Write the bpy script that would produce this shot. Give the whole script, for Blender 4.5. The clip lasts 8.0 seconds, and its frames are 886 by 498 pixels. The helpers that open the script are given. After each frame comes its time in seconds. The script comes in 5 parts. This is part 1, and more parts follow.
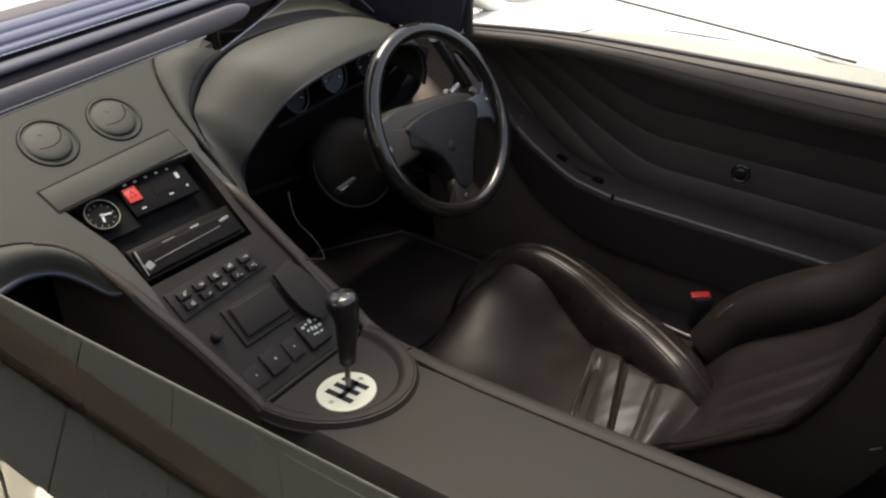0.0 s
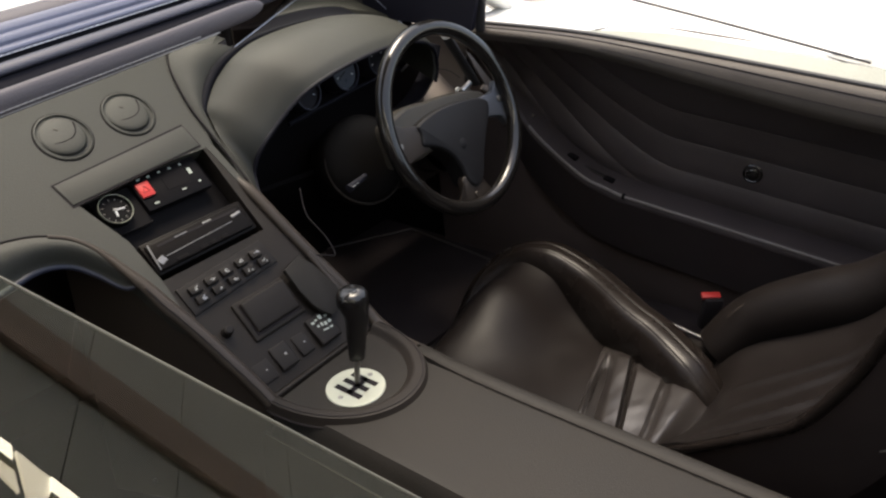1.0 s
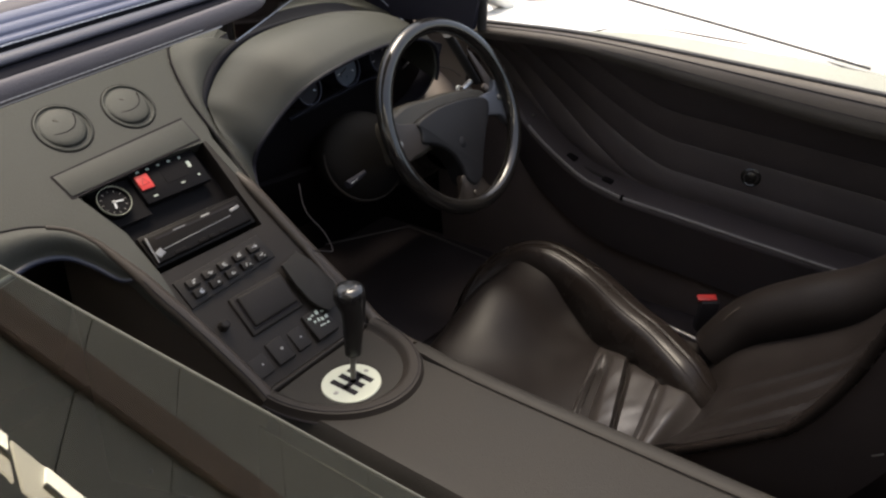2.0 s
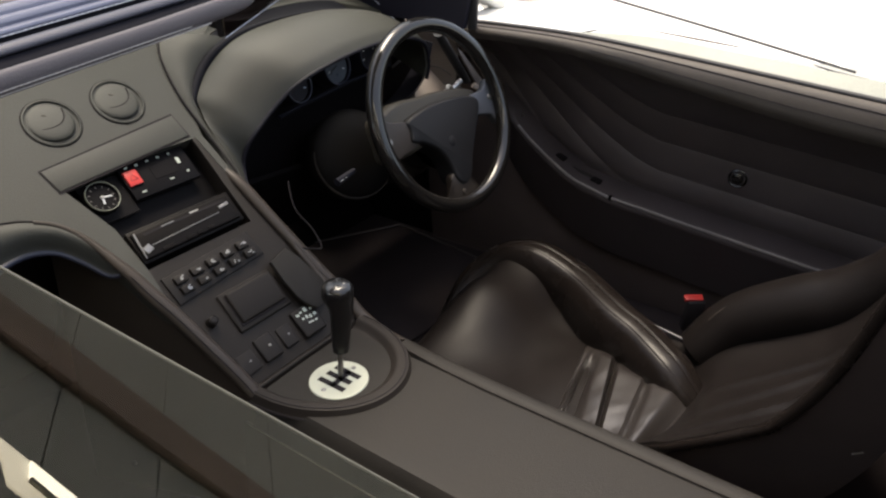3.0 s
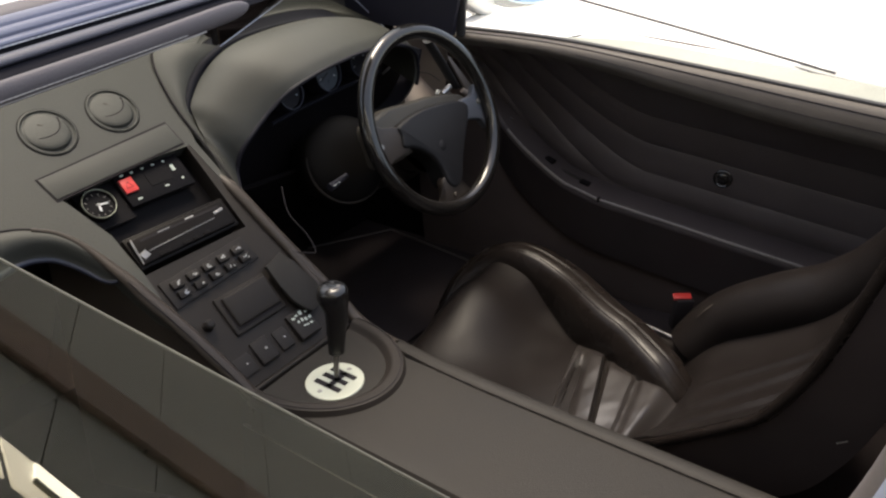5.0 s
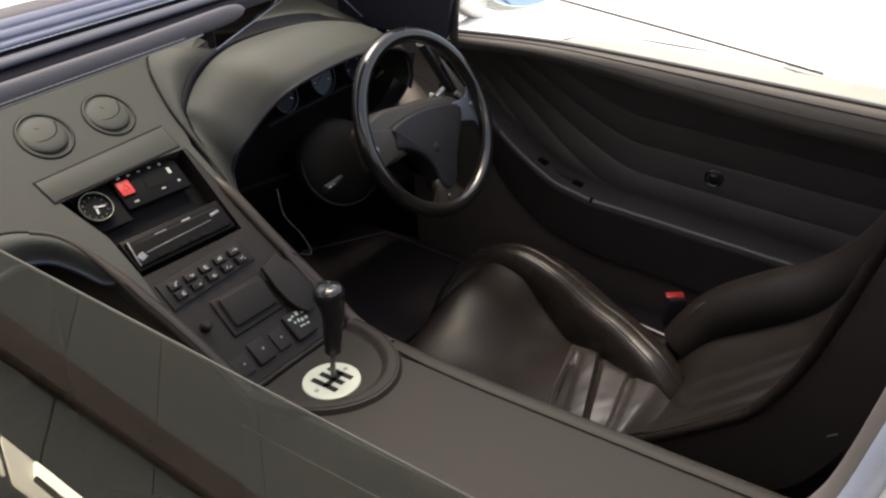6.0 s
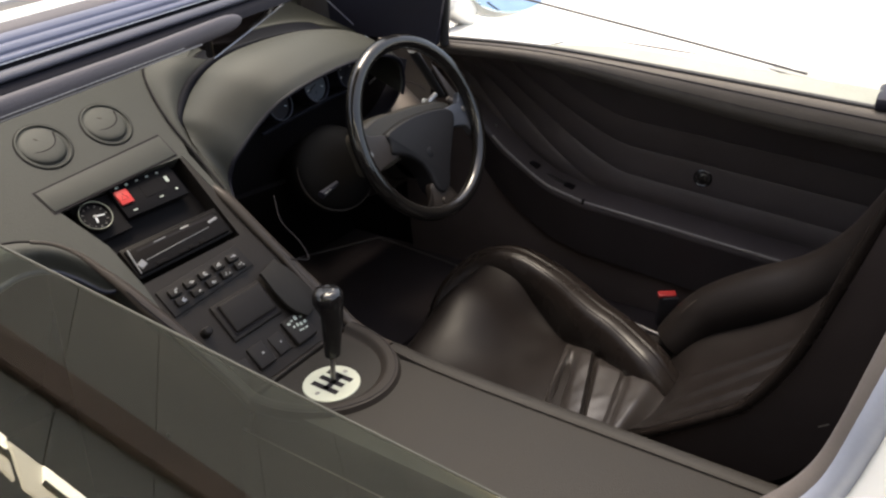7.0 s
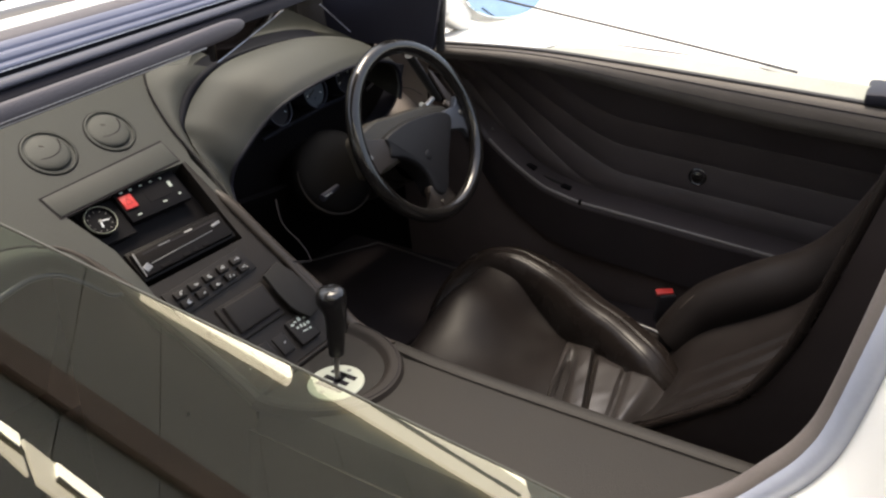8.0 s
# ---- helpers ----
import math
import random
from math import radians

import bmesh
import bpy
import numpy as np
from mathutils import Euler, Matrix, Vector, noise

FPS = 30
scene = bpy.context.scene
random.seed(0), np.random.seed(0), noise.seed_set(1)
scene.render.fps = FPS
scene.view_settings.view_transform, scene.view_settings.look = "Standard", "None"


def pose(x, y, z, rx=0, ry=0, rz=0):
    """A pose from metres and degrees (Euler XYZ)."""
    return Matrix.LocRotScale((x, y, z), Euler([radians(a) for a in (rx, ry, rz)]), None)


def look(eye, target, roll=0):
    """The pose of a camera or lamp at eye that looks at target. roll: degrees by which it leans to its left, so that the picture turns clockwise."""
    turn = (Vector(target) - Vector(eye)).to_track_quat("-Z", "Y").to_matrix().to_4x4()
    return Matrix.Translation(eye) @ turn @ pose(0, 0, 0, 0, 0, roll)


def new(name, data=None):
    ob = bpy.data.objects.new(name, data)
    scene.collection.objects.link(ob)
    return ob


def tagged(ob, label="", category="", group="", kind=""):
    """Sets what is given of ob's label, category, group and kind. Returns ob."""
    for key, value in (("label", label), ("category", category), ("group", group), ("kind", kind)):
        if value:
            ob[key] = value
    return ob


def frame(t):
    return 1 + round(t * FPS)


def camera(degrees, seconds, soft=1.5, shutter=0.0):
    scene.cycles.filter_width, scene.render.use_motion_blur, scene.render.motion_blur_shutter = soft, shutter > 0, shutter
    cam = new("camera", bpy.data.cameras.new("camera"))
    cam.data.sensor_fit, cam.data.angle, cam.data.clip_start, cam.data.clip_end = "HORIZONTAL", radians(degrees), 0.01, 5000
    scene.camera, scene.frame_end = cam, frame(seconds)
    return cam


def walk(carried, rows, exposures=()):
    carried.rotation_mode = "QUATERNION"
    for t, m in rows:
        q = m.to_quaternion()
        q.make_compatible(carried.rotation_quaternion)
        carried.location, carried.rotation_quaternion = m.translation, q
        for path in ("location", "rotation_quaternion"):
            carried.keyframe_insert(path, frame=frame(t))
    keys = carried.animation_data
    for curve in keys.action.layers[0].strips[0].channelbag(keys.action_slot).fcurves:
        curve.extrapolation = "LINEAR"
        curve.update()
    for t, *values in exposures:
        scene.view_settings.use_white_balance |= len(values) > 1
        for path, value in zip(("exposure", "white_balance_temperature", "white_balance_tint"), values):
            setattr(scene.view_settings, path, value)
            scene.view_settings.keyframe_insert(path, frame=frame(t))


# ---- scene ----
cam = camera(64.0, 8.0, soft=2.3)
# seconds, eye, heading, pitch and lean of the hand-held camera
ROWS = [
    (0.0, -0.6044, -0.6309, 1.1532, -54.22, -28.34, -2.77),
    (0.5, -0.6058, -0.6325, 1.1528, -53.82, -28.36, -2.76),
    (1.0, -0.6074, -0.6326, 1.1529, -53.31, -28.42, -2.65),
    (2.5, -0.6102, -0.6366, 1.1535, -53.94, -28.63, -1.01),
    (3.0, -0.6116, -0.6408, 1.1544, -54.34, -28.64, -0.72),
    (3.5, -0.6162, -0.6406, 1.1559, -54.77, -28.53, -0.70),
    (4.0, -0.6197, -0.6435, 1.1574, -54.88, -28.46, -0.95),
    (4.5, -0.6255, -0.6474, 1.1580, -55.04, -28.26, -1.08),
    (6.0, -0.6431, -0.6590, 1.1565, -55.70, -27.75, -1.37),
    (6.5, -0.6531, -0.6603, 1.1566, -56.24, -27.42, -1.54),
    (7.0, -0.6632, -0.6631, 1.1598, -56.50, -27.27, -2.04),
    (7.5, -0.6744, -0.6674, 1.1551, -56.51, -26.90, -2.69),
    (8.0, -0.6876, -0.6693, 1.1517, -56.88, -26.47, -2.83),
]


def aim(x, y, z, yaw, pitch, lean):
    return pose(x, y, z, 0, 0, yaw) @ pose(0, 0, 0, 90 + pitch) @ pose(0, 0, 0, 0, 0, lean)


walk(cam, [(t, aim(*row)) for t, *row in ROWS], [(0, 2.15, 7250, 10), (4.5, 2.18, 7250, 10), (8, 2.29, 7250, 10)])

# ---- light ----
world = bpy.data.worlds.new("sky")
scene.world = world
world.use_nodes = True
sky = world.node_tree.nodes.new("ShaderNodeTexSky")
sky.sky_type = "NISHITA"
sky.sun_disc = False
sky.sun_elevation, sky.sun_rotation = radians(77), radians(42)
sky.dust_density = 3.0
back = world.node_tree.nodes["Background"]
back.inputs[1].default_value = 0.106
cloud = world.node_tree.nodes.new("ShaderNodeHueSaturation")
cloud.inputs["Saturation"].default_value = 0.75
world.node_tree.links.new(sky.outputs[0], cloud.inputs["Color"])
world.node_tree.links.new(cloud.outputs[0], back.inputs[0])
sun = new("sun", bpy.data.lights.new("sun", "SUN"))
sun.data.energy, sun.data.angle, sun.data.color = 0.8, radians(24), (1.0, 0.93, 0.82)
sun.matrix_world = look((0.95, 1.0, 6), (0, 0, 0))


# ---- materials ----
def material(name, color, rough=0.5, metal=0.0, grain=0.0, scale=400.0, stain=0.25, stain_scale=9.0, coat=0.0, spec=0.5, detail=4.0, voronoi=False):
    m = bpy.data.materials.new(name)
    m.use_nodes = True
    nt = m.node_tree
    b = nt.nodes["Principled BSDF"]
    b.inputs["Roughness"].default_value = rough
    b.inputs["Metallic"].default_value = metal
    b.inputs["Coat Weight"].default_value = coat
    b.inputs["Coat Roughness"].default_value = 0.2
    b.inputs["Specular IOR Level"].default_value = spec
    co = nt.nodes.new("ShaderNodeTexCoord")
    big = nt.nodes.new("ShaderNodeTexNoise")
    big.inputs["Scale"].default_value, big.inputs["Detail"].default_value = stain_scale, detail
    nt.links.new(co.outputs["Object"], big.inputs["Vector"])
    fine = nt.nodes.new("ShaderNodeTexNoise")
    fine.inputs["Scale"].default_value, fine.inputs["Detail"].default_value = scale, 3.0
    nt.links.new(co.outputs["Object"], fine.inputs["Vector"])
    ramp = nt.nodes.new("ShaderNodeMix")
    ramp.data_type = "RGBA"
    low = [c * (1 - stain) for c in color]
    high = [min(1.0, c * (1 + stain)) for c in color]
    ramp.inputs[6].default_value, ramp.inputs[7].default_value = (*low, 1), (*high, 1)
    add = nt.nodes.new("ShaderNodeMath")
    add.operation = "MULTIPLY_ADD"
    add.inputs[1].default_value = 0.35
    nt.links.new(fine.outputs["Fac"], add.inputs[0])
    half = nt.nodes.new("ShaderNodeMath")
    half.operation = "MULTIPLY"
    half.inputs[1].default_value = 0.65
    nt.links.new(big.outputs["Fac"], half.inputs[0])
    nt.links.new(half.outputs[0], add.inputs[2])
    nt.links.new(add.outputs[0], ramp.inputs[0])
    nt.links.new(ramp.outputs[2], b.inputs["Base Color"])
    rr = nt.nodes.new("ShaderNodeMapRange")
    rr.inputs[3].default_value, rr.inputs[4].default_value = max(0.03, rough - 0.09), min(1.0, rough + 0.09)
    nt.links.new(big.outputs["Fac"], rr.inputs[0])
    nt.links.new(rr.outputs[0], b.inputs["Roughness"])
    if grain > 0:
        bump = nt.nodes.new("ShaderNodeBump")
        bump.inputs["Strength"].default_value, bump.inputs["Distance"].default_value = grain, 0.0006
        if voronoi:
            cells = nt.nodes.new("ShaderNodeTexVoronoi")
            cells.inputs["Scale"].default_value = scale
            nt.links.new(co.outputs["Object"], cells.inputs["Vector"])
            nt.links.new(cells.outputs["Distance"], bump.inputs["Height"])
        else:
            nt.links.new(fine.outputs["Fac"], bump.inputs["Height"])
        nt.links.new(bump.outputs[0], b.inputs["Normal"])
    return m


DASH = material("olive_grey_leather", (0.0398, 0.0402, 0.0342), 0.6, grain=0.45, scale=620, stain=0.28, stain_scale=6, voronoi=True, spec=0.4)
TUNNEL = material("grey_console_leather", (0.0148, 0.0128, 0.0106), 0.6, grain=0.5, scale=560, stain=0.5, stain_scale=8, voronoi=True, spec=0.24)
STACK = material("black_console_leather", (0.0138, 0.0107, 0.0087), 0.62, grain=0.35, scale=600, stain=0.2, stain_scale=12, voronoi=True, spec=0.27)
EDGE = material("dark_brown_leather", (0.037, 0.0288, 0.0228), 0.5, grain=0.3, scale=560, stain=0.2, voronoi=True, spec=0.35)
SEAT = material("black_seat_leather", (0.0092, 0.0074, 0.0068), 0.42, grain=0.4, scale=420, stain=0.45, stain_scale=18, voronoi=True, spec=0.12)
SHEEN = material("polished_seat_leather", (0.0098, 0.0076, 0.0067), 0.27, grain=0.12, scale=420, stain=0.35, stain_scale=12, voronoi=True, spec=0.165)
WORN = material("shiny_worn_leather", (0.0195, 0.0162, 0.0148), 0.33, grain=0.25, scale=380, stain=0.4, stain_scale=16, voronoi=True, spec=0.9)
DOOR = material("black_door_leather", (0.055, 0.046, 0.0465), 0.46, grain=0.4, scale=480, stain=0.45, voronoi=True, spec=0.32)
ARM = material("dark_armrest_leather", (0.04, 0.033, 0.034), 0.5, grain=0.4, scale=480, stain=0.4, voronoi=True, spec=0.2)
ROLL = material("brown_door_roll_leather", (0.05, 0.043, 0.037), 0.5, grain=0.3, scale=480, stain=0.5, stain_scale=9, voronoi=True, spec=0.28)
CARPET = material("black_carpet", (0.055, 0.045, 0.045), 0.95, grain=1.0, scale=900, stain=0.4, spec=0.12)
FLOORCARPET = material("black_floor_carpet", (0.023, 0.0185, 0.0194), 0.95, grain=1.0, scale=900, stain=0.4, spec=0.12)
# near black that puts the shade of footwell and recesses into the colour
DEEPSHADE = material("recess_shade_black", (0.005, 0.0042, 0.0046), 0.95, grain=0.6, scale=700, stain=0.3, spec=0.08)
BROWNCARPET = material("brown_carpet", (0.066, 0.052, 0.05), 0.95, grain=1.0, scale=900, stain=0.35, spec=0.15)
PLASTIC = material("black_plastic", (0.0135, 0.0112, 0.0102), 0.55, grain=0.15, scale=900, stain=0.25, spec=0.22)
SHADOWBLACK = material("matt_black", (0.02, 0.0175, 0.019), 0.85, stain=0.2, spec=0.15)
GLOSS = material("glossy_black", (0.009, 0.0085, 0.0085), 0.22, stain=0.2, coat=0.25)
RIM = material("polished_black_leather", (0.0095, 0.0085, 0.0078), 0.13, grain=0.05, scale=500, stain=0.3, stain_scale=25, voronoi=True, spec=0.55)
PAD = material("dark_blue_grey_pad", (0.0088, 0.0085, 0.0095), 0.55, grain=0.25, scale=520, stain=0.2, voronoi=True, spec=0.22)
SPOKE = material("grey_metal_spoke", (0.105, 0.112, 0.13), 0.36, metal=0.5, stain=0.25)
SPOKEDARK = material("brown_leather_spoke", (0.025, 0.0195, 0.016), 0.42, grain=0.2, scale=500, stain=0.3, voronoi=True, spec=0.3)
ALU = material("brushed_aluminium", (0.46, 0.475, 0.39), 0.42, metal=0.35, grain=0.1, scale=700, stain=0.1, stain_scale=30)
STEEL = material("steel", (0.3, 0.285, 0.265), 0.34, metal=0.9, stain=0.3, stain_scale=60)
BEZEL = material("dull_chrome", (0.5, 0.5, 0.5), 0.3, metal=1.0, stain=0.2, stain_scale=80)
RED = material("red_plastic", (0.55, 0.04, 0.035), 0.42, stain=0.1)
WHITE = material("white_print", (0.31, 0.31, 0.295), 0.6, stain=0.5, stain_scale=260)
PAINT = material("white_car_paint", (0.8, 0.79, 0.75), 0.22, coat=0.6, stain=0.03)
# rubber with reflections in its colour: blue-grey for sky, brown-grey for cabin
RUBBER = material("sky_tinted_rubber", (0.34, 0.365, 0.45), 0.24, stain=0.12, stain_scale=9, spec=1.0, coat=0.5)
INNERSEAL = material("cabin_tinted_rubber", (0.135, 0.118, 0.112), 0.36, grain=0.15, scale=500, stain=0.25)
# roof seal rubber with the reflected sky's blue put into its colour
ROOFSEAL = material("sky_tinted_roof_seal", (0.10, 0.112, 0.168), 0.5, grain=0.15, scale=500, stain=0.3, stain_scale=9, spec=0.35)
PILLARBROWN = material("dark_brown_pillar_trim", (0.065, 0.057, 0.055), 0.6, grain=0.3, scale=500, stain=0.2, voronoi=True)
RUBBERDARK = material("black_rubber", (0.02, 0.02, 0.022), 0.5, stain=0.2)
VISOR = material("taupe_visor_vinyl", (0.06, 0.055, 0.066), 0.62, grain=0.35, scale=600, stain=0.18, stain_scale=7, voronoi=True)
THREAD = material("pale_thread", (0.28, 0.275, 0.28), 0.7, stain=0.2)
PILLAR = material("navy_pillar_trim", (0.02, 0.0195, 0.030), 0.55, grain=0.2, scale=500, stain=0.15, voronoi=True, spec=0.3)
CONCRETE = material("pale_concrete", (0.62, 0.6, 0.55), 0.85, grain=0.5, scale=60, stain=0.08, stain_scale=2)
BOARD = material("dark_board", (0.24, 0.232, 0.205), 0.7, grain=0.4, scale=80, stain=0.3, stain_scale=4)
BEAM = material("brown_beam", (0.16, 0.11, 0.085), 0.7, grain=0.4, scale=80, stain=0.45, stain_scale=6)
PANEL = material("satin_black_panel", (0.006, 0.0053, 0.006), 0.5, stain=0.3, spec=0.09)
SHROUD = material("olive_brown_leather", (0.04, 0.035, 0.027), 0.5, grain=0.25, scale=520, stain=0.3, voronoi=True, spec=0.3)
RADIO = material("brown_black_radio_plastic", (0.006, 0.0047, 0.0042), 0.45, stain=0.3, spec=0.1)
TAUPE = material("taupe_pillar_leather", (0.17, 0.145, 0.13), 0.6, grain=0.3, scale=600, stain=0.2, stain_scale=7, voronoi=True)
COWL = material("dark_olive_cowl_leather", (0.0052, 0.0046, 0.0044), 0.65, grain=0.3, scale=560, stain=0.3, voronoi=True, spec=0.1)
SHADEDPAINT = material("shaded_shoulder_paint", (0.18, 0.2, 0.168), 0.4, stain=0.5, stain_scale=11)
# darker header lip, the sky's blue likewise in its colour
LIPSEAL = material("dark_sky_tinted_lip", (0.045, 0.048, 0.068), 0.5, grain=0.15, scale=500, stain=0.35, stain_scale=10, spec=0.35)
GLASSEDGE = material("green_glass_edge", (0.05, 0.05, 0.04), 0.65, stain=0.6, stain_scale=14)
PIPING = material("grey_piping", (0.05, 0.043, 0.04), 0.6, stain=0.2)
WORNEDGE = material("rubbed_highlight_edge", (0.15, 0.14, 0.135), 0.3, stain=0.4, stain_scale=20)
LITGAUGE = material("lit_gauge_face", (0.05, 0.062, 0.085), 0.3, stain=0.4, stain_scale=30)
CHALK = material("white_gauge_print", (0.6, 0.62, 0.64), 0.5, stain=0.2)
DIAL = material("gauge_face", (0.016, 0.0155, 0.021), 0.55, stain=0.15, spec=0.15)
# near-black navy that holds the shade of gaps and overhangs in its colour
NAVYDARK = material("gap_shade_navy", (0.0062, 0.0064, 0.0105), 0.7, stain=0.2, spec=0.13)
NAVY = material("navy_sheen_edge", (0.03, 0.034, 0.055), 0.3, grain=0.1, scale=500, stain=0.2)
ICON = material("pale_green_print", (0.42, 0.47, 0.42), 0.6, stain=0.4, stain_scale=260)
BLUEPRINT = material("blue_grey_print", (0.34, 0.41, 0.5), 0.5, stain=0.3)


def glass(name, tint, gloss, rough=0.0):
    """A pane: tinted see-through with the mirror gloss of two faces and a film."""
    m = bpy.data.materials.new(name)
    m.use_nodes = True
    nt = m.node_tree
    nt.nodes.remove(nt.nodes["Principled BSDF"])
    clear = nt.nodes.new("ShaderNodeBsdfTransparent")
    clear.inputs[0].default_value = (*tint, 1)
    shine = nt.nodes.new("ShaderNodeBsdfGlossy")
    shine.inputs["Color"].default_value = (0.95, 0.95, 0.9, 1)
    shine.inputs["Roughness"].default_value = rough
    fres = nt.nodes.new("ShaderNodeFresnel")
    fres.inputs[0].default_value = gloss
    mix = nt.nodes.new("ShaderNodeMixShader")
    nt.links.new(fres.outputs[0], mix.inputs[0])
    nt.links.new(clear.outputs[0], mix.inputs[1])
    nt.links.new(shine.outputs[0], mix.inputs[2])
    nt.links.new(mix.outputs[0], nt.nodes["Material Output"].inputs[0])
    return m


def glow_surface(name, color, power):
    m = bpy.data.materials.new(name)
    m.use_nodes = True
    b = m.node_tree.nodes["Principled BSDF"]
    b.inputs["Base Color"].default_value = (0.8, 0.8, 0.78, 1)
    b.inputs["Emission Color"].default_value = (*color, 1)
    b.inputs["Emission Strength"].default_value = power
    return m


BLUEGLASS = material("blue_mirror_glass", (0.6, 0.76, 0.92), 0.08, metal=1.0, stain=0.2, stain_scale=20)
# glow of added panels that stand in for unknown bright things in the reflection
GLOW = glow_surface("bright_mirrored_glow", (1.0, 0.96, 0.82), 2.6)
GLOWDIM = glow_surface("dim_mirrored_glow", (1.0, 0.9, 0.72), 1.0)
TINTED = glass("green_tinted_glass", (0.44, 0.52, 0.44), 1.9)
CLEAR = glass("clear_glass", (0.85, 0.9, 0.88), 1.45)


# ---- mesh tools ----
def link(name, bm, mat, parent=None, label="", smooth=True, m=None):
    if m is not None:
        bm.transform(m)
    bmesh.ops.recalc_face_normals(bm, faces=bm.faces)
    me = bpy.data.meshes.new(name)
    bm.to_mesh(me)
    bm.free()
    me.materials.append(mat)
    if smooth:
        me.polygons.foreach_set("use_smooth", [True] * len(me.polygons))
        me.set_sharp_from_angle(angle=radians(38))
    ob = new(name, me)
    if parent is not None:
        ob.parent = parent
    if label:
        tagged(ob, label)
    return ob


def part(name, bm, mat, parent, label="", smooth=True, m=None):
    return link(name, bm, mat, parent, label, smooth, m)


def thing(name, label, category, group="", kind="", at=(0, 0, 0)):
    ob = new(name)
    ob.empty_display_size = 0.05
    return tagged(ob, label, category, group, kind)


def rbox(sx, sy, sz, bev=0.003, seg=2, m=None):
    bm = bmesh.new()
    bmesh.ops.create_cube(bm, size=1.0, matrix=Matrix.Diagonal((sx, sy, sz, 1)))
    if bev > 0:
        bmesh.ops.bevel(bm, geom=bm.edges[:], offset=min(bev, 0.45 * min(sx, sy, sz)), segments=seg, affect="EDGES", profile=0.5)
    if m is not None:
        bm.transform(m)
    return bm


def prism(poly, low, high, bev=0.0, seg=2, m=None):
    """A flat outline in x, y raised from z = low to z = high, its upper rim rounded."""
    bm = bmesh.new()
    a = [bm.verts.new((x, y, low)) for x, y in poly]
    b = [bm.verts.new((x, y, high)) for x, y in poly]
    bm.faces.new(a[::-1])
    top = bm.faces.new(b)
    n = len(poly)
    for i in range(n):
        bm.faces.new((a[i], a[(i + 1) % n], b[(i + 1) % n], b[i]))
    if bev > 0:
        bmesh.ops.bevel(bm, geom=list(top.edges), offset=bev, segments=seg, affect="EDGES", profile=0.5)
    if m is not None:
        bm.transform(m)
    return bm


def joined(*bms):
    out = bmesh.new()
    for bm in bms:
        me = bpy.data.meshes.new("scrap")
        bm.to_mesh(me)
        bm.free()
        out.from_mesh(me)
        bpy.data.meshes.remove(me)
    return out


def sheet(fn, nu, nv, thick=0.0):
    """A surface fn(u, v), u and v from 0 to 1, with thickness behind it."""
    bm = bmesh.new()
    vs = [[bm.verts.new(fn(i / nu, j / nv)) for j in range(nv + 1)] for i in range(nu + 1)]
    for i in range(nu):
        for j in range(nv):
            bm.faces.new((vs[i][j], vs[i + 1][j], vs[i + 1][j + 1], vs[i][j + 1]))
    if thick:
        bmesh.ops.recalc_face_normals(bm, faces=bm.faces)
        bmesh.ops.solidify(bm, geom=bm.faces[:], thickness=thick)
    return bm


def spline(pts, n, closed=False):
    """A smooth line of n steps through the given points."""
    pts = [Vector(p) for p in pts]
    k = len(pts)
    out = []
    spans = k if closed else k - 1
    for s in range(n + (0 if closed else 1)):
        f = s / n * spans
        i = min(int(f), spans - 1)
        t = f - i
        if closed:
            p0, p1, p2, p3 = (pts[(i + d) % k] for d in (-1, 0, 1, 2))
        else:
            p0, p1, p2, p3 = (pts[max(0, min(k - 1, i + d))] for d in (-1, 0, 1, 2))
        out.append(0.5 * (2 * p1 + (p2 - p0) * t + (2 * p0 - 5 * p1 + 4 * p2 - p3) * t * t + (3 * p1 - p0 - 3 * p2 + p3) * t ** 3))
    return out


def tube(line, radius, seg=12, closed=False, flat=1.0, up=(0, 0, 1)):
    """A rod along a line; radius a number or a function of 0..1; flat squeezes it along up."""
    bm = bmesh.new()
    rings = []
    n = len(line)
    for i, p in enumerate(line):
        a = line[(i - 1) % n] if closed or i else line[0]
        b = line[(i + 1) % n] if closed or i < n - 1 else line[-1]
        d = (b - a).normalized()
        side = d.cross(Vector(up))
        side = side.normalized() if side.length > 1e-4 else d.cross(Vector((1, 0, 0))).normalized()
        top = side.cross(d)
        r = radius(i / max(1, n - 1)) if callable(radius) else radius
        rings.append([bm.verts.new(p + r * (math.cos(w) * side + flat * math.sin(w) * top)) for w in (2 * math.pi * k / seg for k in range(seg))])
    for i in range(n if closed else n - 1):
        a, b = rings[i], rings[(i + 1) % n]
        for k in range(seg):
            bm.faces.new((a[k], a[(k + 1) % seg], b[(k + 1) % seg], b[k]))
    if not closed:
        bm.faces.new(rings[0][::-1])
        bm.faces.new(rings[-1])
    return bm


def lathe(profile, seg=40, m=None):
    """Turns (radius, height) pairs round z."""
    bm = bmesh.new()
    rings = []
    for r, z in profile:
        if r < 1e-6:
            rings.append([bm.verts.new((0, 0, z))])
        else:
            rings.append([bm.verts.new((r * math.cos(2 * math.pi * k / seg), r * math.sin(2 * math.pi * k / seg), z)) for k in range(seg)])
    for a, b in zip(rings, rings[1:]):
        for k in range(seg):
            q = [a[k % len(a)], a[(k + 1) % len(a)], b[(k + 1) % len(b)], b[k % len(b)]]
            q = list(dict.fromkeys(q))
            if len(q) > 2:
                bm.faces.new(q)
    if m is not None:
        bm.transform(m)
    return bm


def smooth(a, b, t):
    t = max(0.0, min(1.0, (t - a) / (b - a)))
    return t * t * (3 - 2 * t)


